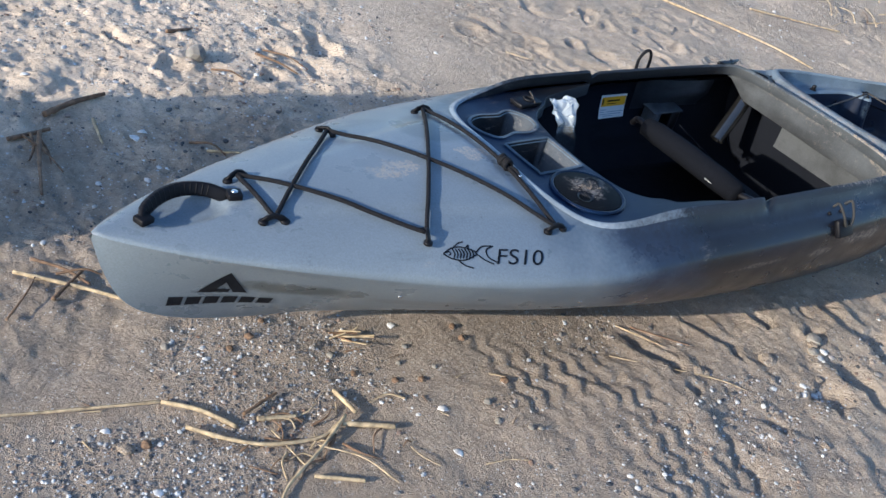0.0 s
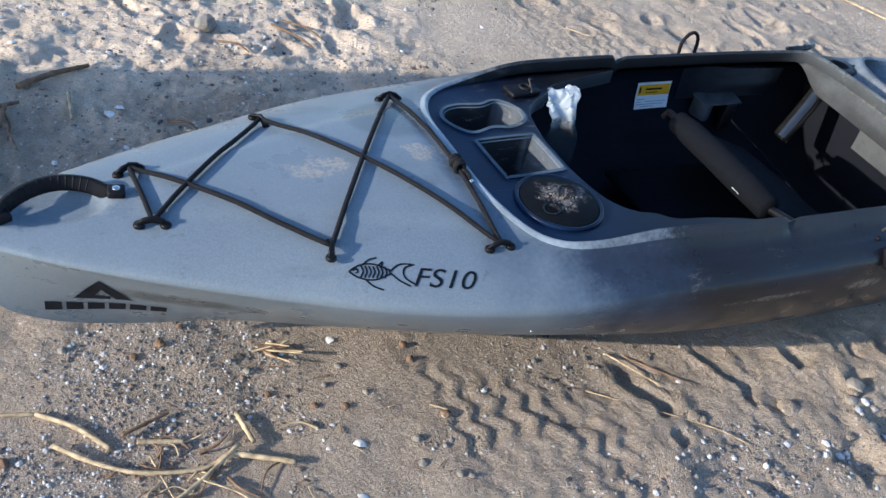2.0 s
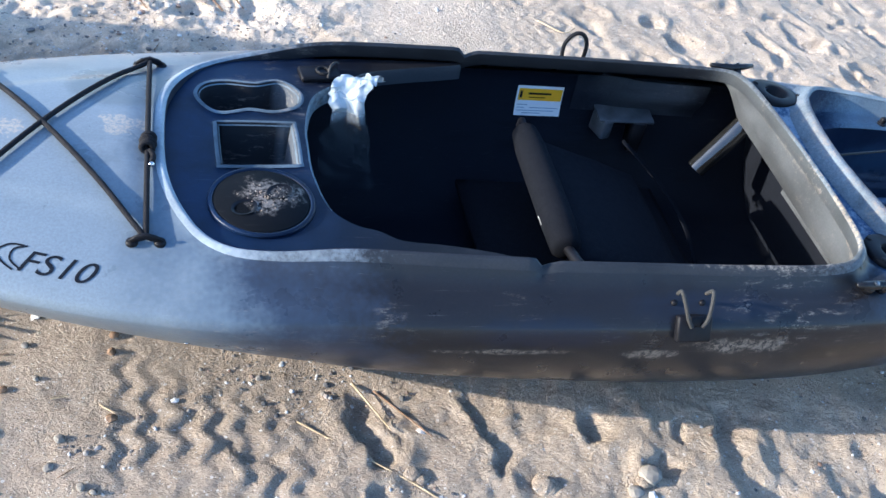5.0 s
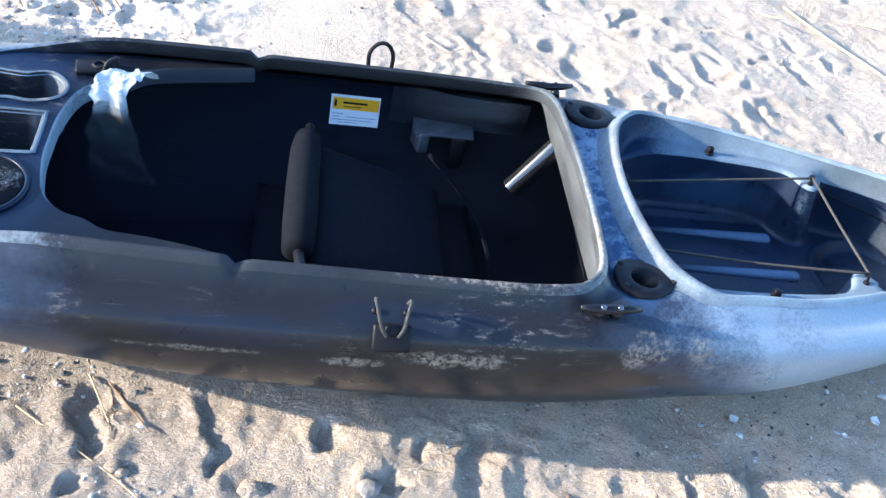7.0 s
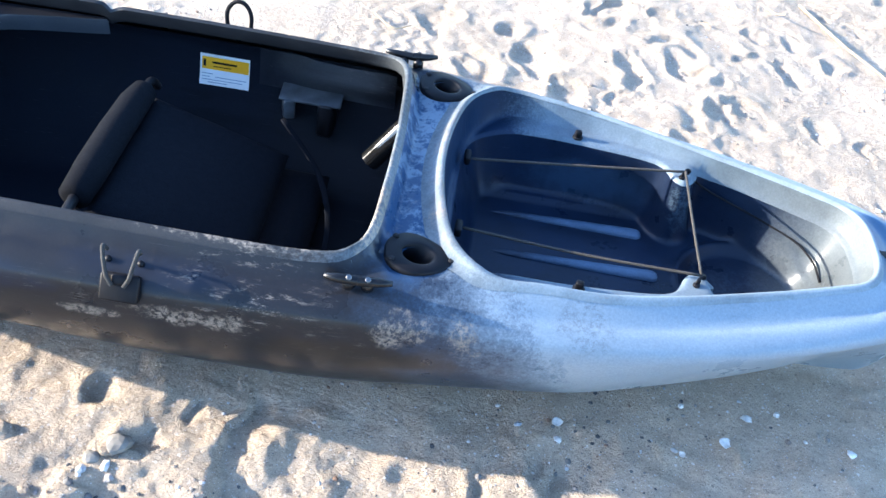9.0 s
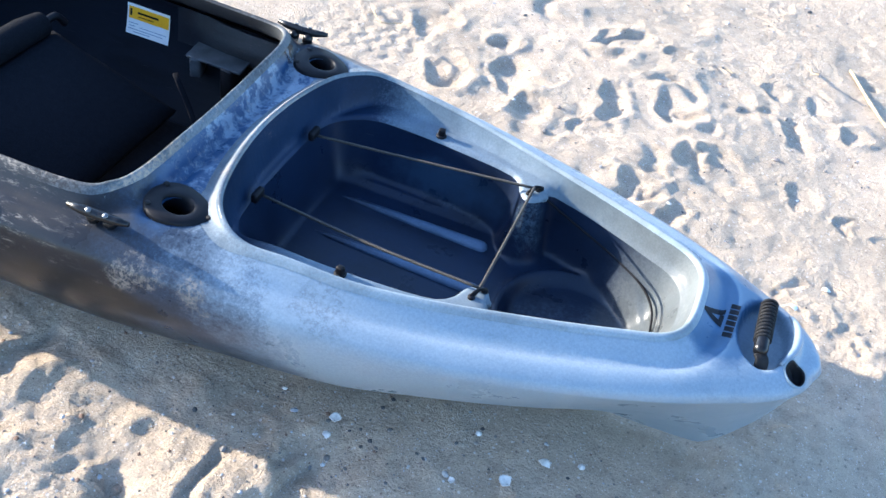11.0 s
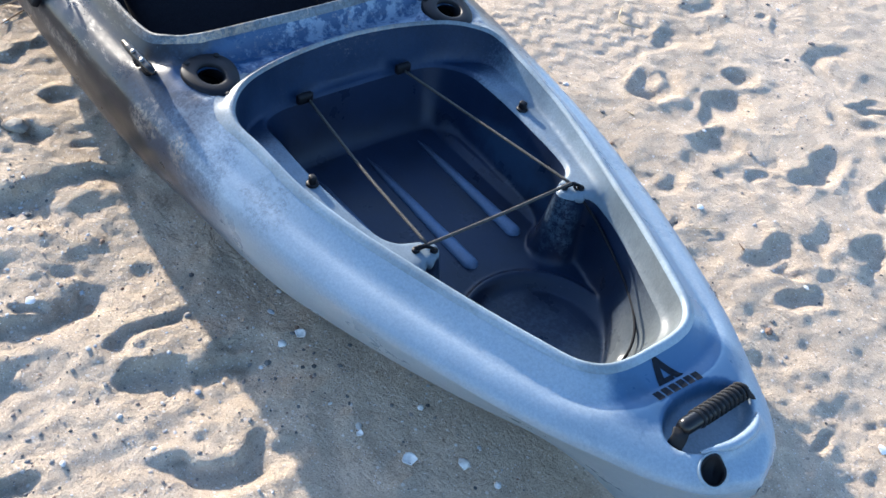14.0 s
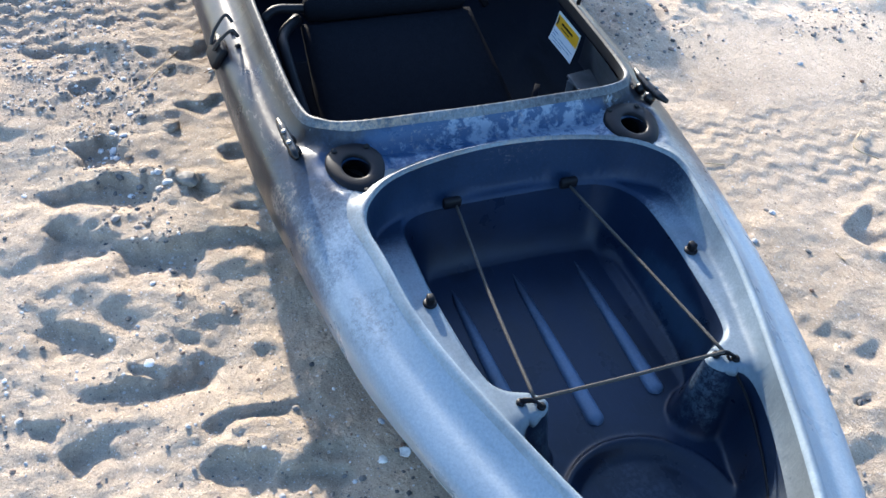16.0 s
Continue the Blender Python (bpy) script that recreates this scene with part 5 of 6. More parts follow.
# ---- cargo well fittings ----
for x0, x1, y, w in ((2.135, 2.365, -0.116, 0.0125), (2.125, 2.438, -0.0075, 0.0135), (2.125, 2.412, 0.1035, 0.0135)):
    bm = bmesh.new()
    n, m = 80, 10
    rows = []
    for i in range(n + 1):      # a low ridge, narrow in front and blunt behind
        u = i / n
        half = w * (0.45 + 0.55 * u) * math.sqrt(max(0.0, 1 - max(0.0, (u - 0.95) / 0.05) ** 2)) * min(1, 0.15 + u * 8) + 0.0004
        rows.append([bm.verts.new((x0 + (x1 - x0) * u, y - half * math.cos(math.pi * k / m), FLOOR_Z - 0.002 + (0.011 * half / w + 0.001) * math.sin(math.pi * k / m) ** 0.7)) for k in range(m + 1)])
    for r1, r2 in zip(rows, rows[1:]):
        for k in range(m):
            bm.faces.new((r1[k], r1[k + 1], r2[k + 1], r2[k]))
    part("floor_rib", bm, RIBM, kayak, "raised rib painted dark in front and pale aft for sky sheen")
for s in (-1, 1):
    bm = bmesh.new()
    box(bm, (0.013, 0.011, 0.016), pose(2.262, s * 0.208, 0.288, 0, 0, 10 * s), 0.003)
    disc(bm, 0.010, 0.004, pose(2.262, s * 0.208, 0.280), 14)
    part("ledge_stud", bm, BLACK, kayak)
    bm = bmesh.new()
    box(bm, (0.044, 0.030, 0.014), pose(2.462, s * 0.150, 0.273, 0, 0, -35 * s), 0.005)
    part("cord_post", bm, LEDGEM, kayak)
    pad_eye(2.462, s * 0.144, 0.282, 60, 0.7)
    bm = bmesh.new()
    box(bm, (0.012, 0.030, 0.018), pose(2.062, s * 0.100, 0.272), 0.004)
    part("cord_hook", bm, BLACK, kayak)


def run(points, r=0.0025, mat=None):
    bm = bmesh.new()
    tube(bm, points, r, 8)
    return part("well_cord", bm, mat or PALECORD, kayak, "thin elastic cord over the cargo well")


run(arc_points([(2.07, 0.100, 0.270), (2.27, 0.125, 0.277), (2.460, 0.140, 0.292)], 20))
run(arc_points([(2.07, -0.095, 0.270), (2.27, -0.12, 0.277), (2.462, -0.140, 0.292)], 20))
run(arc_points([(2.462, -0.140, 0.293), (2.461, 0.0, 0.291), (2.460, 0.140, 0.293)], 20))
run(arc_points([(2.462, 0.146, 0.286), (2.52, 0.158, 0.245), (2.62, 0.128, 0.222), (2.685, 0.088, 0.215), (2.715, 0.05, 0.205), (2.724, 0.01, 0.195)], 30), 0.0021, CORD)

# ---- stern handle and plug ----
bm = bmesh.new()
tube(bm, [(2.882, -0.052, 0.287), (2.882, -0.045, 0.289), (2.882, 0.062, 0.289), (2.882, 0.070, 0.287)], [0.009, 0.0115, 0.0115, 0.009], 16)
grip = part("stern_handle", bm, GLOSS, kayak, "ribbed black carry handle across the stern")
for k in range(11):
    bm = bmesh.new()
    torus(bm, 0.0115, 0.0026, pose(2.882, -0.022 + 0.0085 * k, 0.289, 90, 0, 8), 16, 6)
    part("grip_rib", bm, RUBBER, grip)
for y, dx in ((-0.060, 0.006), (0.076, 0.004)):
    bm = bmesh.new()
    sweep(bm, arc_points([(2.882, y * 0.86, 0.288), (2.882 + dx, y, 0.284), (2.884 + dx, y * 1.13, 0.270)], 10), 0.020, 0.006)
    part("handle_strap", bm, RUBBER, grip)
bm = bmesh.new()
tube(bm, [(x, y, deck_at(x, y) + 0.0015) for x, y, _ in arc_points([(2.917, -0.050, 0), (2.933, -0.012, 0), (2.932, 0.028, 0), (2.917, 0.060, 0)], 24)], [0.0024 + 0.0052 * math.sin(math.pi * k / 24) for k in range(25)], 8)
part("handle_lip", bm, HULL, kayak, "raised pale lip behind the stern handle")
c = np.array([2.942, -0.050])
lipz = deck_height(PLUG_HOLE)
ring_at = lambda k, dz: np.c_[c + (PLUG_HOLE - c) * k, lipz + dz]
v, f = strip([ring_at(1.02, 0.0012), ring_at(0.93, 0.0016), ring_at(0.86, -0.003), ring_at(0.80, -0.016), ring_at(0.4, -0.018)])
f.append(tuple(range(len(v) - 28, len(v))))
plug = mesh_object("drain_plug", v, f, BLACK, kayak, label="round black rubber drain plug sunk in the stern")
v, f = strip([ring_at(1.26, -0.0006), ring_at(1.18, 0.0020), ring_at(1.08, 0.0026), ring_at(1.01, 0.0008)])
mesh_object("plug_rim", v, f, RIMM, plug)


# ---- printed marks, laid on the curved shell ----
def decal(name, polys, origin, u, v, lift=0.0008, parent=None):
    """Flat shapes (in u, v metres) wrapped onto the hull."""
    u, v = Vector(u).normalized(), Vector(v)
    v = (v - u * v.dot(u)).normalized()
    n = u.cross(v)
    bm = bmesh.new()
    for poly in polys:
        vs = [bm.verts.new((a, b, 0)) for a, b in poly]
        bm.faces.new(vs)
    bmesh.ops.remove_doubles(bm, verts=bm.verts[:], dist=1e-6)
    bmesh.ops.triangulate(bm, faces=bm.faces[:])
    for _ in range(4):
        long = [e for e in bm.edges if e.calc_length() > 0.008]
        if not long:
            break
        bmesh.ops.subdivide_edges(bm, edges=long, cuts=1)
        bmesh.ops.triangulate(bm, faces=bm.faces[:])
    for w in bm.verts:
        p = Vector(origin) + u * w.co.x + v * w.co.y
        loc, nr, *_ = hull_tree.ray_cast(p + n * 0.08, -n)
        w.co = (loc + n * lift) if loc else p
    return part(name, bm, INK, parent or kayak, smooth=False)


def ribbon(pts, w):
    """A drawn stroke as a chain of quads."""
    p = np.array(arc_points(pts, 14) if len(pts) > 2 else pts, float)
    d = np.gradient(p, axis=0)
    nn = np.c_[-d[:, 1], d[:, 0]] / (np.linalg.norm(d, axis=1)[:, None] + 1e-9) * w / 2
    return [[tuple(p[i] + nn[i]), tuple(p[i] - nn[i]), tuple(p[i + 1] - nn[i + 1]), tuple(p[i + 1] + nn[i + 1])] for i in range(len(p) - 1)]


def emblem(w, h, lean=0.0):
    """A pointed mark: two legs and a foot bar."""
    top, cut = (w * (0.5 + lean), h), (w * (0.5 + 0.6 * lean), h * 0.50)
    return [[(0, 0), (w * 0.30, 0), cut, top], [(w, 0), top, cut, (w * 0.72, 0)], [(w * 0.24, 0), (w * 0.33, h * 0.17), (w * 0.64, h * 0.17), (w * 0.62, 0)]]


def word_bars(n, w, h, gap=0.22):
    s = w / n
    return [[(k * s, 0), (k * s + s * (1 - gap), 0), (k * s + s * (1 - gap), h), (k * s, h)] for k in range(n)]


decal("printed_emblem", emblem(0.085, 0.090, 0.0), (0.171, -0.042, 0.163), (0.955, -0.295, 0.02), (0.0, -0.53, 0.83))
for bar in word_bars(6, 0.187, 0.031, 0.2):
    decal("printed_bar", [bar], (0.134, -0.011, 0.119), (0.97, -0.24, 0.0), (-0.05, -0.45, 0.85))
decal("printed_emblem", emblem(0.044, 0.040, -0.22), (2.818, -0.024, 0.29), (0.05, 1, 0), (-1, 0.05, 0))
for bar in word_bars(6, 0.082, 0.014, 0.2):
    decal("printed_bar", [bar], (2.836, -0.044, 0.29), (0.05, 1, 0), (-1, 0.05, 0))
strokes = [[(0, 0.008), (0.018, 0.020), (0.04, 0.022), (0.066, 0.012)], [(0, 0.008), (0.016, -0.002), (0.04, -0.004), (0.066, 0.008)], [(0.006, 0.010), (0.012, 0.013), (0.014, 0.008), (0.010, 0.006)]]
strokes += [[(0.018 + 0.006 * k, -0.001), (0.022 + 0.006 * k, 0.009), (0.019 + 0.006 * k, 0.019)] for k in range(7)]
strokes += [[(0.022, 0.021), (0.032, 0.030), (0.044, 0.034)], [(0.024, -0.003), (0.036, -0.014), (0.052, -0.020)], [(0.045, 0.020), (0.052, 0.027), (0.050, 0.018)],
            [(0.062, 0.010), (0.078, 0.024), (0.098, 0.026)], [(0.062, 0.010), (0.078, -0.004), (0.094, -0.012)], [(0.102, 0.026), (0.086, 0.018), (0.086, 0.002), (0.104, -0.010)]]
fish = decal("printed_fish", ribbon(strokes[0], 0.003), (0.530, -0.222, 0.295), (0.96, -0.27, 0.0), (0.1, 0.9, 0.4))
for st in strokes[1:]:
    decal("fish_stroke", ribbon(st, 0.0028), (0.530, -0.222, 0.295), (0.96, -0.27, 0.0), (0.1, 0.9, 0.4), parent=fish)
letters = bpy.data.curves.new("letters", 'FONT')
letters.body, letters.size, letters.shear = "FS10", 0.047, 0.36
tmp = new("letters", letters)
bpy.context.view_layer.update()
flat = bpy.data.meshes.new_from_object(tmp)
polys = [[(flat.vertices[i].co.x * 1.10, flat.vertices[i].co.y) for i in p.vertices] for p in flat.polygons]
bpy.data.objects.remove(tmp)
decal("model_lettering", polys, (0.619, -0.258, 0.29), (0.96, -0.27, 0.0), (0.1, 0.9, 0.4))

# ---- crumpled plastic bag over the edge of the dashboard ----
bm = bmesh.new()
nu, nv = 26, 34
gridv = {}
for i in range(nu + 1):
    for j in range(nv + 1):
        u, v = i / nu - 0.5, j / nv
        if v < 0.42:      # bunched top lying on the shelf edge
            k = v / 0.42
            p = Vector((1.152 + u * (0.075 - 0.01 * k) - 0.045 * k, 0.188 - 0.078 * k, 0.330 + 0.022 * math.sin(math.pi * k)))
            amp = 0.014
        else:             # hanging into the cockpit
            k = (v - 0.42) / 0.58
            p = Vector((1.112 + u * (0.065 + 0.05 * k) + 0.012 * k, 0.108 - 0.02 * math.sin(math.pi * k) + 0.03 * k, 0.325 - 0.20 * k))
            amp = 0.010
        nz = noise.noise_vector(p * 34) * amp + noise.noise_vector(p * 90) * amp * 0.35
        gridv[i, j] = bm.verts.new(p + nz)
bag = tagged(new("plastic_bag"), "crumpled clear plastic bag draped over the kayak's dashboard edge", "plastic bag")
spots = {k: w.co.copy() for k, w in gridv.items()}
bm.free()
for name, j0, j1, label in (("bunched_top", 0, 14, "milky bunched end of the bag"), ("hanging_film", 14, nv, "clear film hanging into the cockpit")):
    bm = bmesh.new()
    gv = {(i, j): bm.verts.new(spots[i, j]) for i in range(nu + 1) for j in range(j0, j1 + 1)}
    for i in range(nu):
        for j in range(j0, j1):
            bm.faces.new((gv[i, j], gv[i + 1, j], gv[i + 1, j + 1], gv[i, j + 1]))
    part(name, bm, BAG, bag, label, smooth=False)


# ---- shells ----
def shell(x, y, r, turn, tilt=0.0, open_side=False):
    bm = bmesh.new()
    n, k = 18, 7
    rows = []
    for a in range(k + 1):
        t = a / k
        rows.append([])
        for b in range(n + 1):
            s = b / n * 2 - 1
            ang = s * 1.25
            rad = t * (1 + 0.05 * math.sin(9 * b))
            z = 0.42 * math.sqrt(max(0, 1 - (t * 0.98) ** 2)) * (1 - 0.25 * s * s)
            rows[-1].append(bm.verts.new((r * 1.7 * rad * math.cos(ang) - r * 0.8, r * 1.05 * rad * math.sin(ang), r * (z - 0.08))))
    for a in range(k):
        for b in range(n):
            q = (rows[a][b], rows[a + 1][b], rows[a + 1][b + 1], rows[a][b + 1])
            bm.faces.new(q)
    bmesh.ops.remove_doubles(bm, verts=bm.verts[:], dist=1e-5)
    bmesh.ops.recalc_face_normals(bm, faces=bm.faces[:])
    bmesh.ops.solidify(bm, geom=bm.faces[:], thickness=r * 0.08)
    me = bpy.data.meshes.new("seashell")
    bm.to_mesh(me)
    bm.free()
    me.polygons.foreach_set("use_smooth", [True] * len(me.polygons))
    me.materials.append(SHELL)
    ob = new("seashell", me)
    ob.matrix_world = pose(x, y, ground_at(x, y) + (r * 0.45 if open_side else 0.0005), tilt + (180 if open_side else 0), 0, turn)
    return tagged(ob, "small bleached white clam shell lying on the sand" if not open_side else "bleached clam shell lying hollow side up on the sand", "seashell", "shells on the sand")


for x, y, r, t, o in ((0.568, -0.303, 0.012, 60, 0), (0.533, -0.402, 0.011, 20, 0), (0.607, -0.062, 0.010, 130, 0), (0.731, -0.284, 0.006, 10, 0), (0.516, -0.297, 0.006, 80, 0), (0.42, -0.166, 0.006, 200, 0),
                      (2.293, -0.270, 0.009, 40, 0), (2.292, -0.234, 0.011, 110, 1), (2.640, -0.155, 0.0115, 75, 0), (2.592, -0.223, 0.013, 160, 1), (2.512, -0.261, 0.007, 30, 1), (2.822, -0.205, 0.012, 10, 0),
                      (0.379, 0.722, 0.016, 10, 0), (0.404, 0.738, 0.012, 70, 0), (2.010, -0.578, 0.010, 30, 0), (0.25, -0.42, 0.008, 0, 0), (-0.005, -0.135, 0.009, 50, 0), (0.02, -0.29, 0.010, 20, 0),
                      (2.99, 0.46, 0.011, 40, 0), (3.05, 0.55, 0.010, 100, 0), (1.22, -0.33, 0.008, 60, 0), (1.58, -0.55, 0.007, 0, 0), (2.42, 0.62, 0.009, 20, 0), (0.43, 0.98, 0.01, 40, 0), (0.22, 1.02, 0.012, 90, 0), (0.98, 0.99, 0.011, 30, 0)):
    shell(x, y, r, t, 0, bool(o))


# ---- reeds and twigs ----
def stalk(points, r0, r1, name="reed_stalk", label="dry straw-coloured reed stalk lying on the sand", mat=None, flat=0.6):
    p = arc_points([(x, y, ground_at(x, y) + h) for x, y, h in points], 26)
    n = len(p)
    bm = bmesh.new()
    rad = [0.78 * (r0 + (r1 - r0) * i / (n - 1)) for i in range(n)]
    rad = [r * (1.22 if i % 9 == 4 else 1.0) for i, r in enumerate(rad)]
    tube(bm, p, rad, 8)
    me = bpy.data.meshes.new(name)
    bm.to_mesh(me)
    bm.free()
    me.polygons.foreach_set("use_smooth", [True] * len(me.polygons))
    me.materials.append(mat or REED)
    return tagged(new(name, me), label, "reed" if mat is None else "twig", "reeds and twigs on the sand")


stalk([(-0.46, 0.035, 0.004), (-0.143, -0.044, 0.006), (0.006, -0.082, 0.008), (0.103, -0.109, 0.010)], 0.0032, 0.0038)
stalk([(0.100, -0.108, 0.010), (0.150, -0.152, 0.012), (0.193, -0.207, 0.006)], 0.0048, 0.0055)
stalk([(0.113, -0.179, 0.010), (0.165, -0.228, 0.010), (0.225, -0.264, 0.008), (0.313, -0.284, 0.010), (0.362, -0.267, 0.012)], 0.0050, 0.0040)
stalk([(0.366, -0.268, 0.008), (0.453, -0.311, 0.008)], 0.0062, 0.0058)
stalk([(0.378, -0.258, 0.014), (0.300, -0.308, 0.010), (0.208, -0.360, 0.006), (0.15, -0.43, 0.004)], 0.0045, 0.0030)
stalk([(0.393, -0.191, 0.006), (0.402, -0.257, 0.010)], 0.0055, 0.0050)
stalk([(0.213, -0.190, 0.010), (0.291, -0.162, 0.006)], 0.0045, 0.0035, mat=TWIG, name="twig", label="short brown twig lying on the sand")
stalk([(0.232, -0.205, 0.006), (0.300, -0.222, 0.008)], 0.0060, 0.0050)
stalk([(0.245, -0.235, 0.004), (0.262, -0.330, 0.004)], 0.0022, 0.0016)
stalk([(0.262, -0.355, 0.006), (0.338, -0.395, 0.006)], 0.0042, 0.0045)
stalk([(0.30, -0.30, 0.012), (0.36, -0.35, 0.006), (0.39, -0.42, 0.004)], 0.0020, 0.0015)
stalk([(3.03, 1.55, 0.006), (3.12, 1.33, 0.010), (3.215, 1.166, 0.012), (3.27, 0.98, 0.012), (3.318, 0.804, 0.008)], 0.0055, 0.0045)
stalk([(3.55, 1.35, 0.008), (3.95, 1.10, 0.008)], 0.0055, 0.0045)
stalk([(1.78, 1.02, 0.010), (1.835, 0.955, 0.014), (1.88, 0.99, 0.008)], 0.0024, 0.0018)
stalk([(0.205, 0.830, 0.012), (0.285, 0.868, 0.016), (0.367, 0.889, 0.008)], 0.010, 0.006, mat=TWIG, name="twig", label="weathered brown stick lying on the sand")
stalk([(0.170, 0.753, 0.012), (0.135, 0.64, 0.014), (0.106, 0.533, 0.010)], 0.007, 0.004, mat=TWIG, name="twig", label="weathered brown stick lying on the sand")
stalk([(0.10, 0.745, 0.010), (0.20, 0.775, 0.012)], 0.007, 0.005, mat=TWIG, name="twig", label="weathered brown stick lying on the sand")
stalk([(0.306, 0.796, 0.010), (0.297, 0.707, 0.008)], 0.0055, 0.0035)
stalk([(0.66, 1.21, 0.008), (0.74, 1.23, 0.008)], 0.007, 0.005, mat=TWIG, name="twig", label="weathered brown stick lying on the sand")
stalk([(0.52, 0.63, 0.006), (0.60, 0.58, 0.006)], 0.0045, 0.003)
stalk([(-0.02, 0.30, 0.010), (0.08, 0.22, 0.012), (0.14, 0.16, 0.008)], 0.0055, 0.0045)
stalk([(0.02, 0.20, 0.006), (0.10, 0.27, 0.008)], 0.005, 0.0035, mat=TWIG, name="twig", label="weathered brown stick lying on the sand")
stalk([(1.02, -0.30, 0.002), (1.20, -0.44, 0.004), (1.26, -0.50, 0.003)], 0.0018, 0.0013)
stalk([(1.12, -0.22, 0.004), (1.17, -0.33, 0.006)], 0.0022, 0.0015)
stalk([(1.155, -0.235, 0.004), (1.235, -0.345, 0.006)], 0.0024, 0.0015, mat=TWIG, name="twig", label="weathered brown stick lying on the sand")
stalk([(2.922, 1.47, 0.004), (2.923, 1.40, 0.03), (2.935, 1.36, 0.055)], 0.0035, 0.0022)
stalk([(3.293, 1.50, 0.004), (3.297, 1.44, 0.03), (3.30, 1.40, 0.05)], 0.0035, 0.0022)
rw = random.Random(61)
for k in range(26):     # wrack of dry reed heaped at the edge of the beach
    x, y = 4.05 + rw.uniform(-0.15, 0.7), 1.0 + rw.uniform(-0.15, 0.45)
    a, l = rw.uniform(-0.5, 0.9), rw.uniform(0.12, 0.34)
    stalk([(x, y, 0.006 + 0.012 * (k % 4)), (x + 0.5 * l * math.cos(a), y + 0.5 * l * math.sin(a), 0.012 + 0.014 * (k % 4)), (x + l * math.cos(a + 0.1), y + l * math.sin(a + 0.1), 0.006 + 0.010 * (k % 3))],
          rw.uniform(0.0028, 0.005), 0.002, mat=TWIG if k % 4 == 0 else None, name="twig" if k % 4 == 0 else "reed_stalk", label="brown twig in a heap of dry reeds" if k % 4 == 0 else "dry reed stalk in a heap on the sand")
for p0, p1, r in (((0.133, 0.748), (0.172, 0.60), 0.004), ((0.15, 0.75), (0.12, 0.66), 0.005), ((0.165, 0.745), (0.160, 0.64), 0.0035), ((0.02, 0.325), (0.099, 0.23), 0.0045), ((0.05, 0.275), (0.13, 0.25), 0.0035), ((-0.07, 0.17), (0.01, 0.27), 0.003),
                  ((0.495, 0.675), (0.555, 0.60), 0.0045), ((0.70, 1.0), (0.76, 0.93), 0.004), ((0.86, 1.06), (0.94, 0.95), 0.005), ((0.90, 1.09), (0.99, 0.98), 0.004)):
    stalk([(*p0, 0.010), (0.5 * (p0[0] + p1[0]) + 0.008, 0.5 * (p0[1] + p1[1]), 0.016), (*p1, 0.008)], r, 0.6 * r, mat=TWIG, name="twig", label="weathered brown stick lying on the sand")
rc = random.Random(33)
for k in range(9):      # fan of broken reed by the hull
    a = rc.uniform(-0.6, 1.0)
    x, y = 0.465 + rc.uniform(-0.02, 0.03), -0.060 + rc.uniform(-0.015, 0.015)
    l = rc.uniform(0.03, 0.07)
    stalk([(x, y, 0.004), (x + l * math.cos(a), y - l * math.sin(a) - 0.01, 0.010 + 0.004 * (k % 3))], 0.0026, 0.0018, mat=TWIG if k % 3 == 0 else None, name="twig" if k % 3 == 0 else "reed_stalk",
          label="short brown twig lying on the sand" if k % 3 == 0 else "short dry reed fragment lying on the sand")
for k in range(22):     # litter caught among the reeds
    x, y = rc.gauss(0.30, 0.09), rc.gauss(-0.26, 0.05)
    a, l = rc.uniform(0, 6.28), rc.uniform(0.02, 0.075)
    brown = k % 3 != 0
    stalk([(x, y, 0.003), (x + 0.5 * l * math.cos(a), y + 0.5 * l * math.sin(a), 0.009), (x + l * math.cos(a + 0.3), y + l * math.sin(a + 0.3), 0.004)], rc.uniform(0.0014, 0.0036), 0.0013,
          mat=TWIG if brown else None, name="twig" if brown else "reed_stalk", label="short brown twig lying on the sand" if brown else "short dry reed fragment lying on the sand")
rr = random.Random(21)
for k in range(34):
    x, y = (rr.uniform(-0.1, 0.75), rr.uniform(-0.55, -0.05)) if k < 22 else (rr.uniform(0.1, 3.2), rr.uniform(0.6, 1.5))
    a, l = rr.uniform(0, 6.28), rr.uniform(0.015, 0.05)
    stalk([(x, y, 0.002), (x + l * math.cos(a), y + l * math.sin(a), 0.004)], rr.uniform(0.001, 0.0026), 0.001, mat=TWIG if k % 2 else None, name="twig" if k % 2 else "reed_stalk",
          label="tiny brown twig lying on the sand" if k % 2 else "short dry reed fragment lying on the sand")


# ---- stones and clods ----
def stone(x, y, r, squash=0.6, mat=SAND, seed=0, name="sand_clod", label="crumbling clod of damp sand", cat="clod"):
    bm = bmesh.new()
    bmesh.ops.create_icosphere(bm, subdivisions=3 if mat == SAND else 2, radius=r)
    off = Vector((seed * 3.1, seed * 1.7, 0))
    for w in bm.verts:
        d = 1 + 0.35 * noise.noise(w.co * (1.1 / r) + off) + 0.12 * noise.noise(w.co * (3.2 / r) + off)
        w.co = Vector((w.co.x * d * 1.15, w.co.y * d, w.co.z * d * squash))
    me = bpy.data.meshes.new(name)
    bm.to_mesh(me)
    bm.free()
    me.materials.append(mat)
    me.polygons.foreach_set("use_smooth", [seed % 2 == 0] * len(me.polygons))
    ob = new(name, me)
    ob.matrix_world = pose(x, y, ground_at(x, y) + r * squash * 0.35, 0, 0, seed * 47)
    return tagged(ob, label, cat, "stones on the sand")


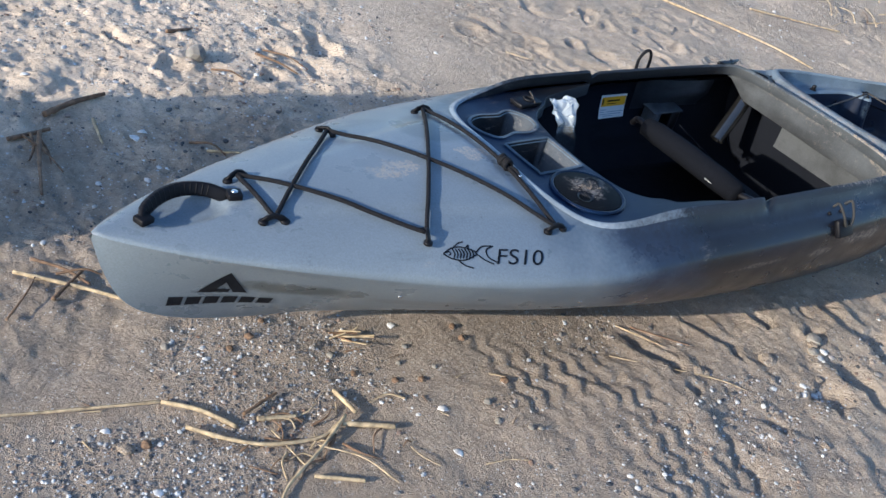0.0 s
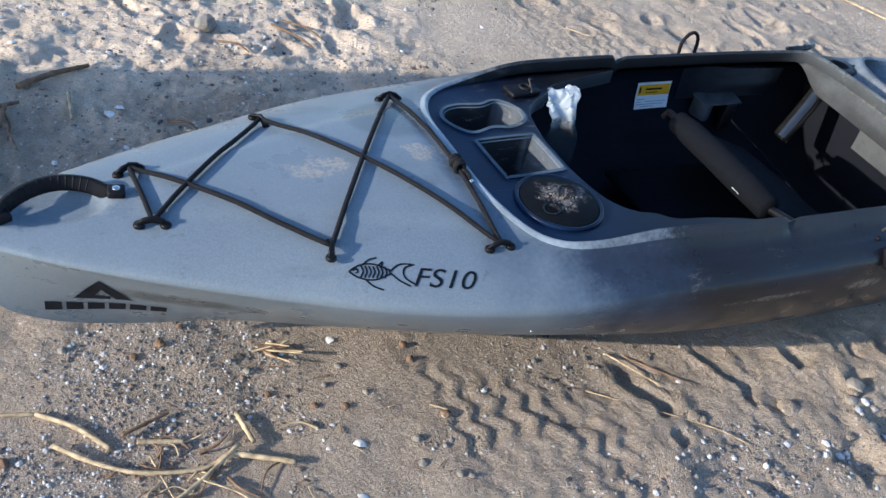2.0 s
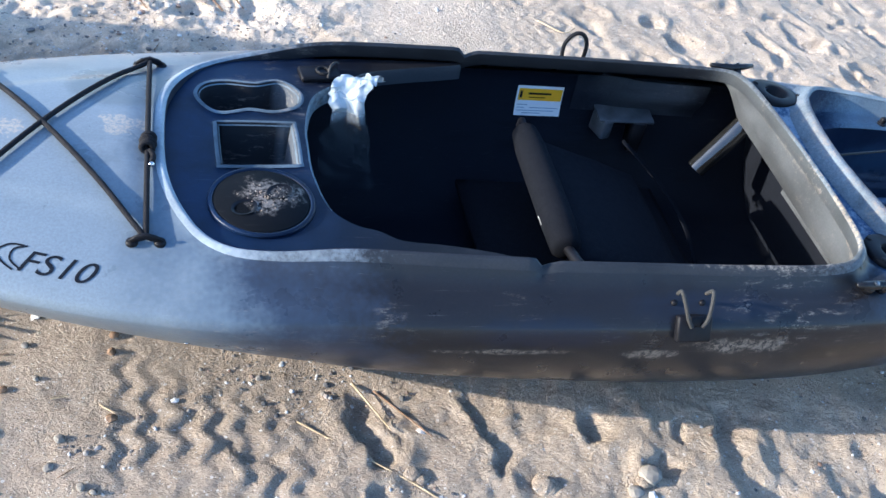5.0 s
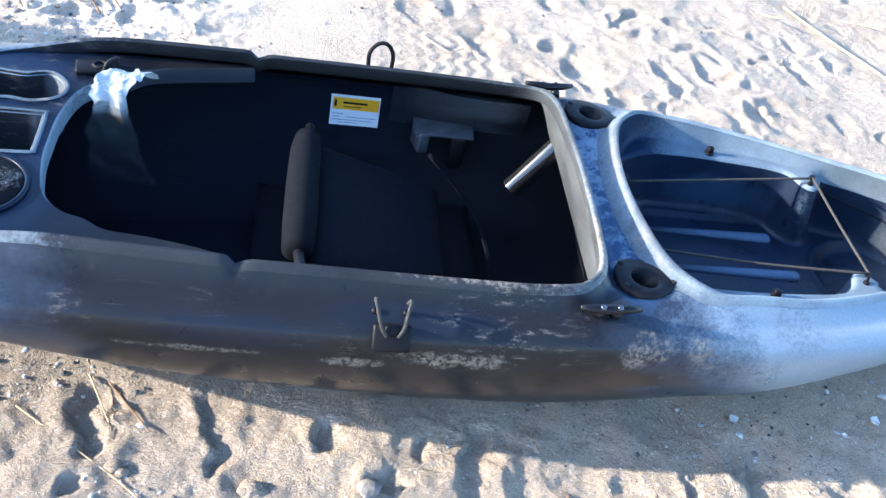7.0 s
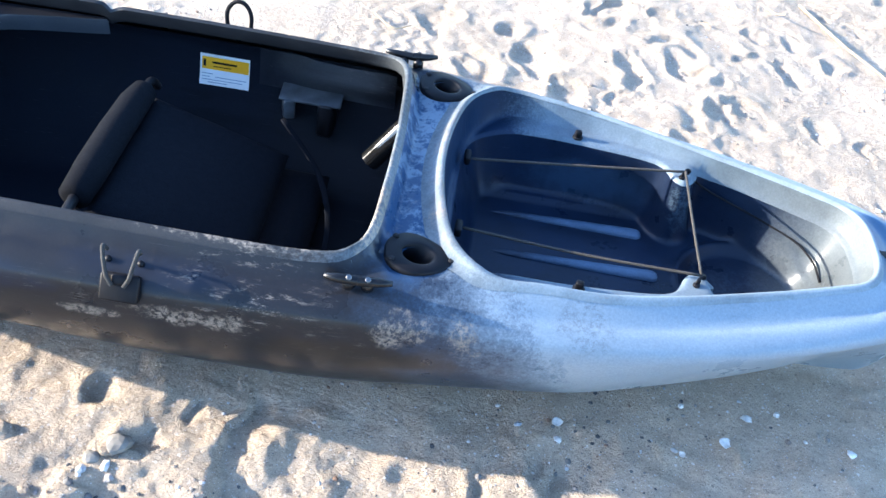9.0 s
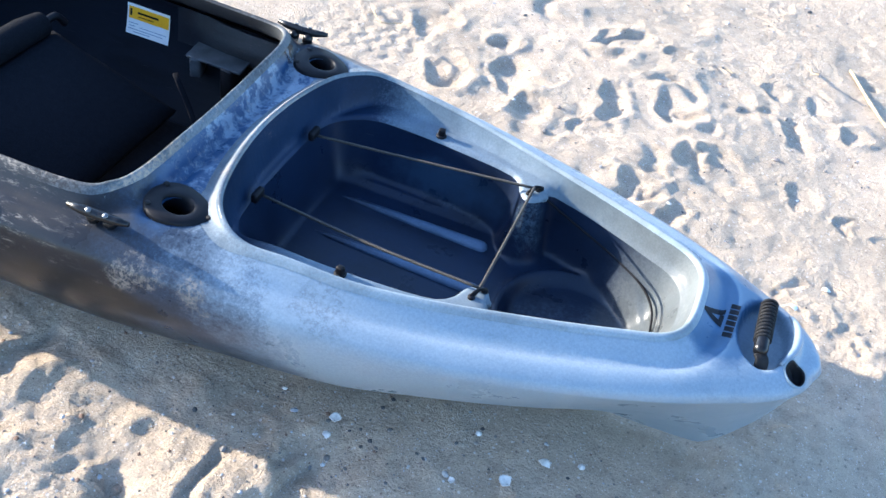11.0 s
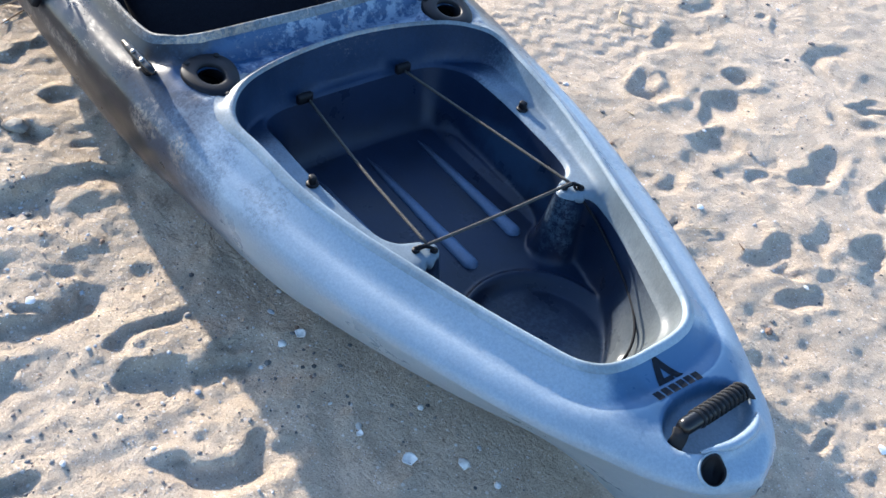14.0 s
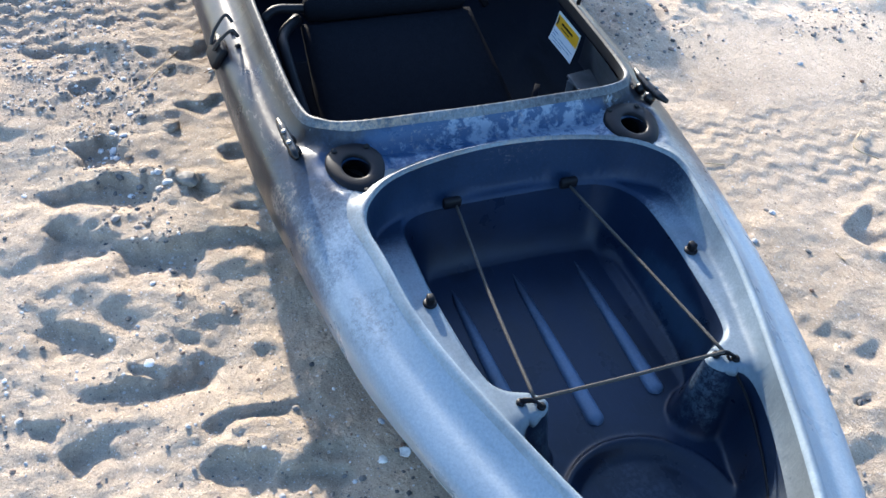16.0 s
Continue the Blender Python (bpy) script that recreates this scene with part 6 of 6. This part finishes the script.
stone(0.690, 1.075, 0.028, 0.9, mat=STONE, seed=1, name="rock", label="pale broken lump of rock on the sand", cat="rock")
stone(1.590, -0.440, 0.019, 0.62, mat=STONE, seed=13, name="rock", label="pale grey angular stone half sunk in the sand", cat="rock")
stone(1.556, -0.467, 0.012, 0.6, mat=STONE, seed=15, name="rock", label="pale grey angular stone half sunk in the sand", cat="rock")
stone(1.575, -0.452, 0.012, 0.6, seed=3)
stone(1.190, -0.414, 0.012, 0.6, seed=4)
stone(1.205, -0.425, 0.010, 0.6, seed=5)
stone(0.010, -0.185, 0.012, 0.4, seed=6)
stone(1.405, -0.446, 0.020, 0.6, seed=7)
stone(1.292, -0.69, 0.008, 0.6, seed=8)
stone(2.22, -0.47, 0.006, 0.6, seed=9)
stone(2.05, -0.50, 0.008, 0.6, seed=10)
stone(1.48, -0.54, 0.008, 0.6, seed=11)

rb = random.Random(8)
for x, y in ((0.596, -0.128), (0.458, -0.159), (0.557, -0.165), (0.523, -0.205), (0.573, -0.222), (0.314, -0.007), (0.357, 0.025), (0.267, -0.024), (0.162, 0.022), (0.043, -0.187),
             (0.736, -0.283), (0.7, -0.409), (0.664, -0.319), (0.73, -0.144), (0.732, -0.108), (0.718, -0.418), (0.653, -0.369), (0.44, -0.10), (0.62, -0.20)):
    stone(x, y, rb.uniform(0.005, 0.0085), 0.75, mat=TWIG if rb.random() < 0.5 else STONE, seed=2 * rb.randint(10, 90) + 1, name="pebble", label="small dark pebble lying on the sand", cat="pebble")

# pebbles and shell grit, too many to count
pv, pf = [], []
ico = bmesh.new()
bmesh.ops.create_icosphere(ico, subdivisions=1, radius=1)
iv = np.array([tuple(w.co) for w in ico.verts])
it = np.array([[w.index for w in fc.verts] for fc in ico.faces])
ico.free()
rg = np.random.RandomState(3)
zones = [(-0.35, 1.3, -0.75, 0.0, 5200, 0.85), (0.0, 1.4, 0.35, 1.5, 3200, 1.1), (-0.45, 0.55, -0.50, 0.18, 13000, 0.6), (1.1, 3.0, -0.95, -0.1, 2600, 0.8), (1.15, 1.75, -0.62, -0.26, 650, 1.3), (1.4, 4.2, 0.4, 1.9, 1000, 1.15), (3.4, 4.6, 0.5, 2.1, 700, 1.5)]
count = 0
for x0, x1, y0, y1, n, big in zones:
    px, py = rg.uniform(x0, x1, n), rg.uniform(y0, y1, n)
    keepp = fbm(px, py, 3.0, 3) + 0.25 * rg.rand(n) > (0.02 if n < 9000 else 0.25 * (px - 0.1))
    px, py = px[keepp], py[keepp]
    pz = ground_height(px, py)
    for x, y, z in zip(px, py, pz):
        s = big * (0.0014 + 0.0046 * rg.rand() ** 6 + 0.0014 * rg.rand())
        sc = s * np.array([1 + 0.5 * rg.rand(), 0.8 + 0.4 * rg.rand(), 0.45 + 0.35 * rg.rand()])
        a = rg.rand() * 6.28
        q = iv * sc * (1 + 0.18 * (rg.rand(len(iv), 1) - 0.5))
        q = np.c_[q[:, 0] * math.cos(a) - q[:, 1] * math.sin(a), q[:, 0] * math.sin(a) + q[:, 1] * math.cos(a), q[:, 2]]
        pv.append(q + [x, y, z + sc[2] * 0.3])
        pf.append(it + count * len(iv))
        count += 1
peb = mesh_object("pebbles", np.vstack(pv), np.vstack(pf), PEBBLE, smooth=False)
tagged(peb, "scattered small pebbles and shell grit on the sand", "pebbles", kind="stuff")
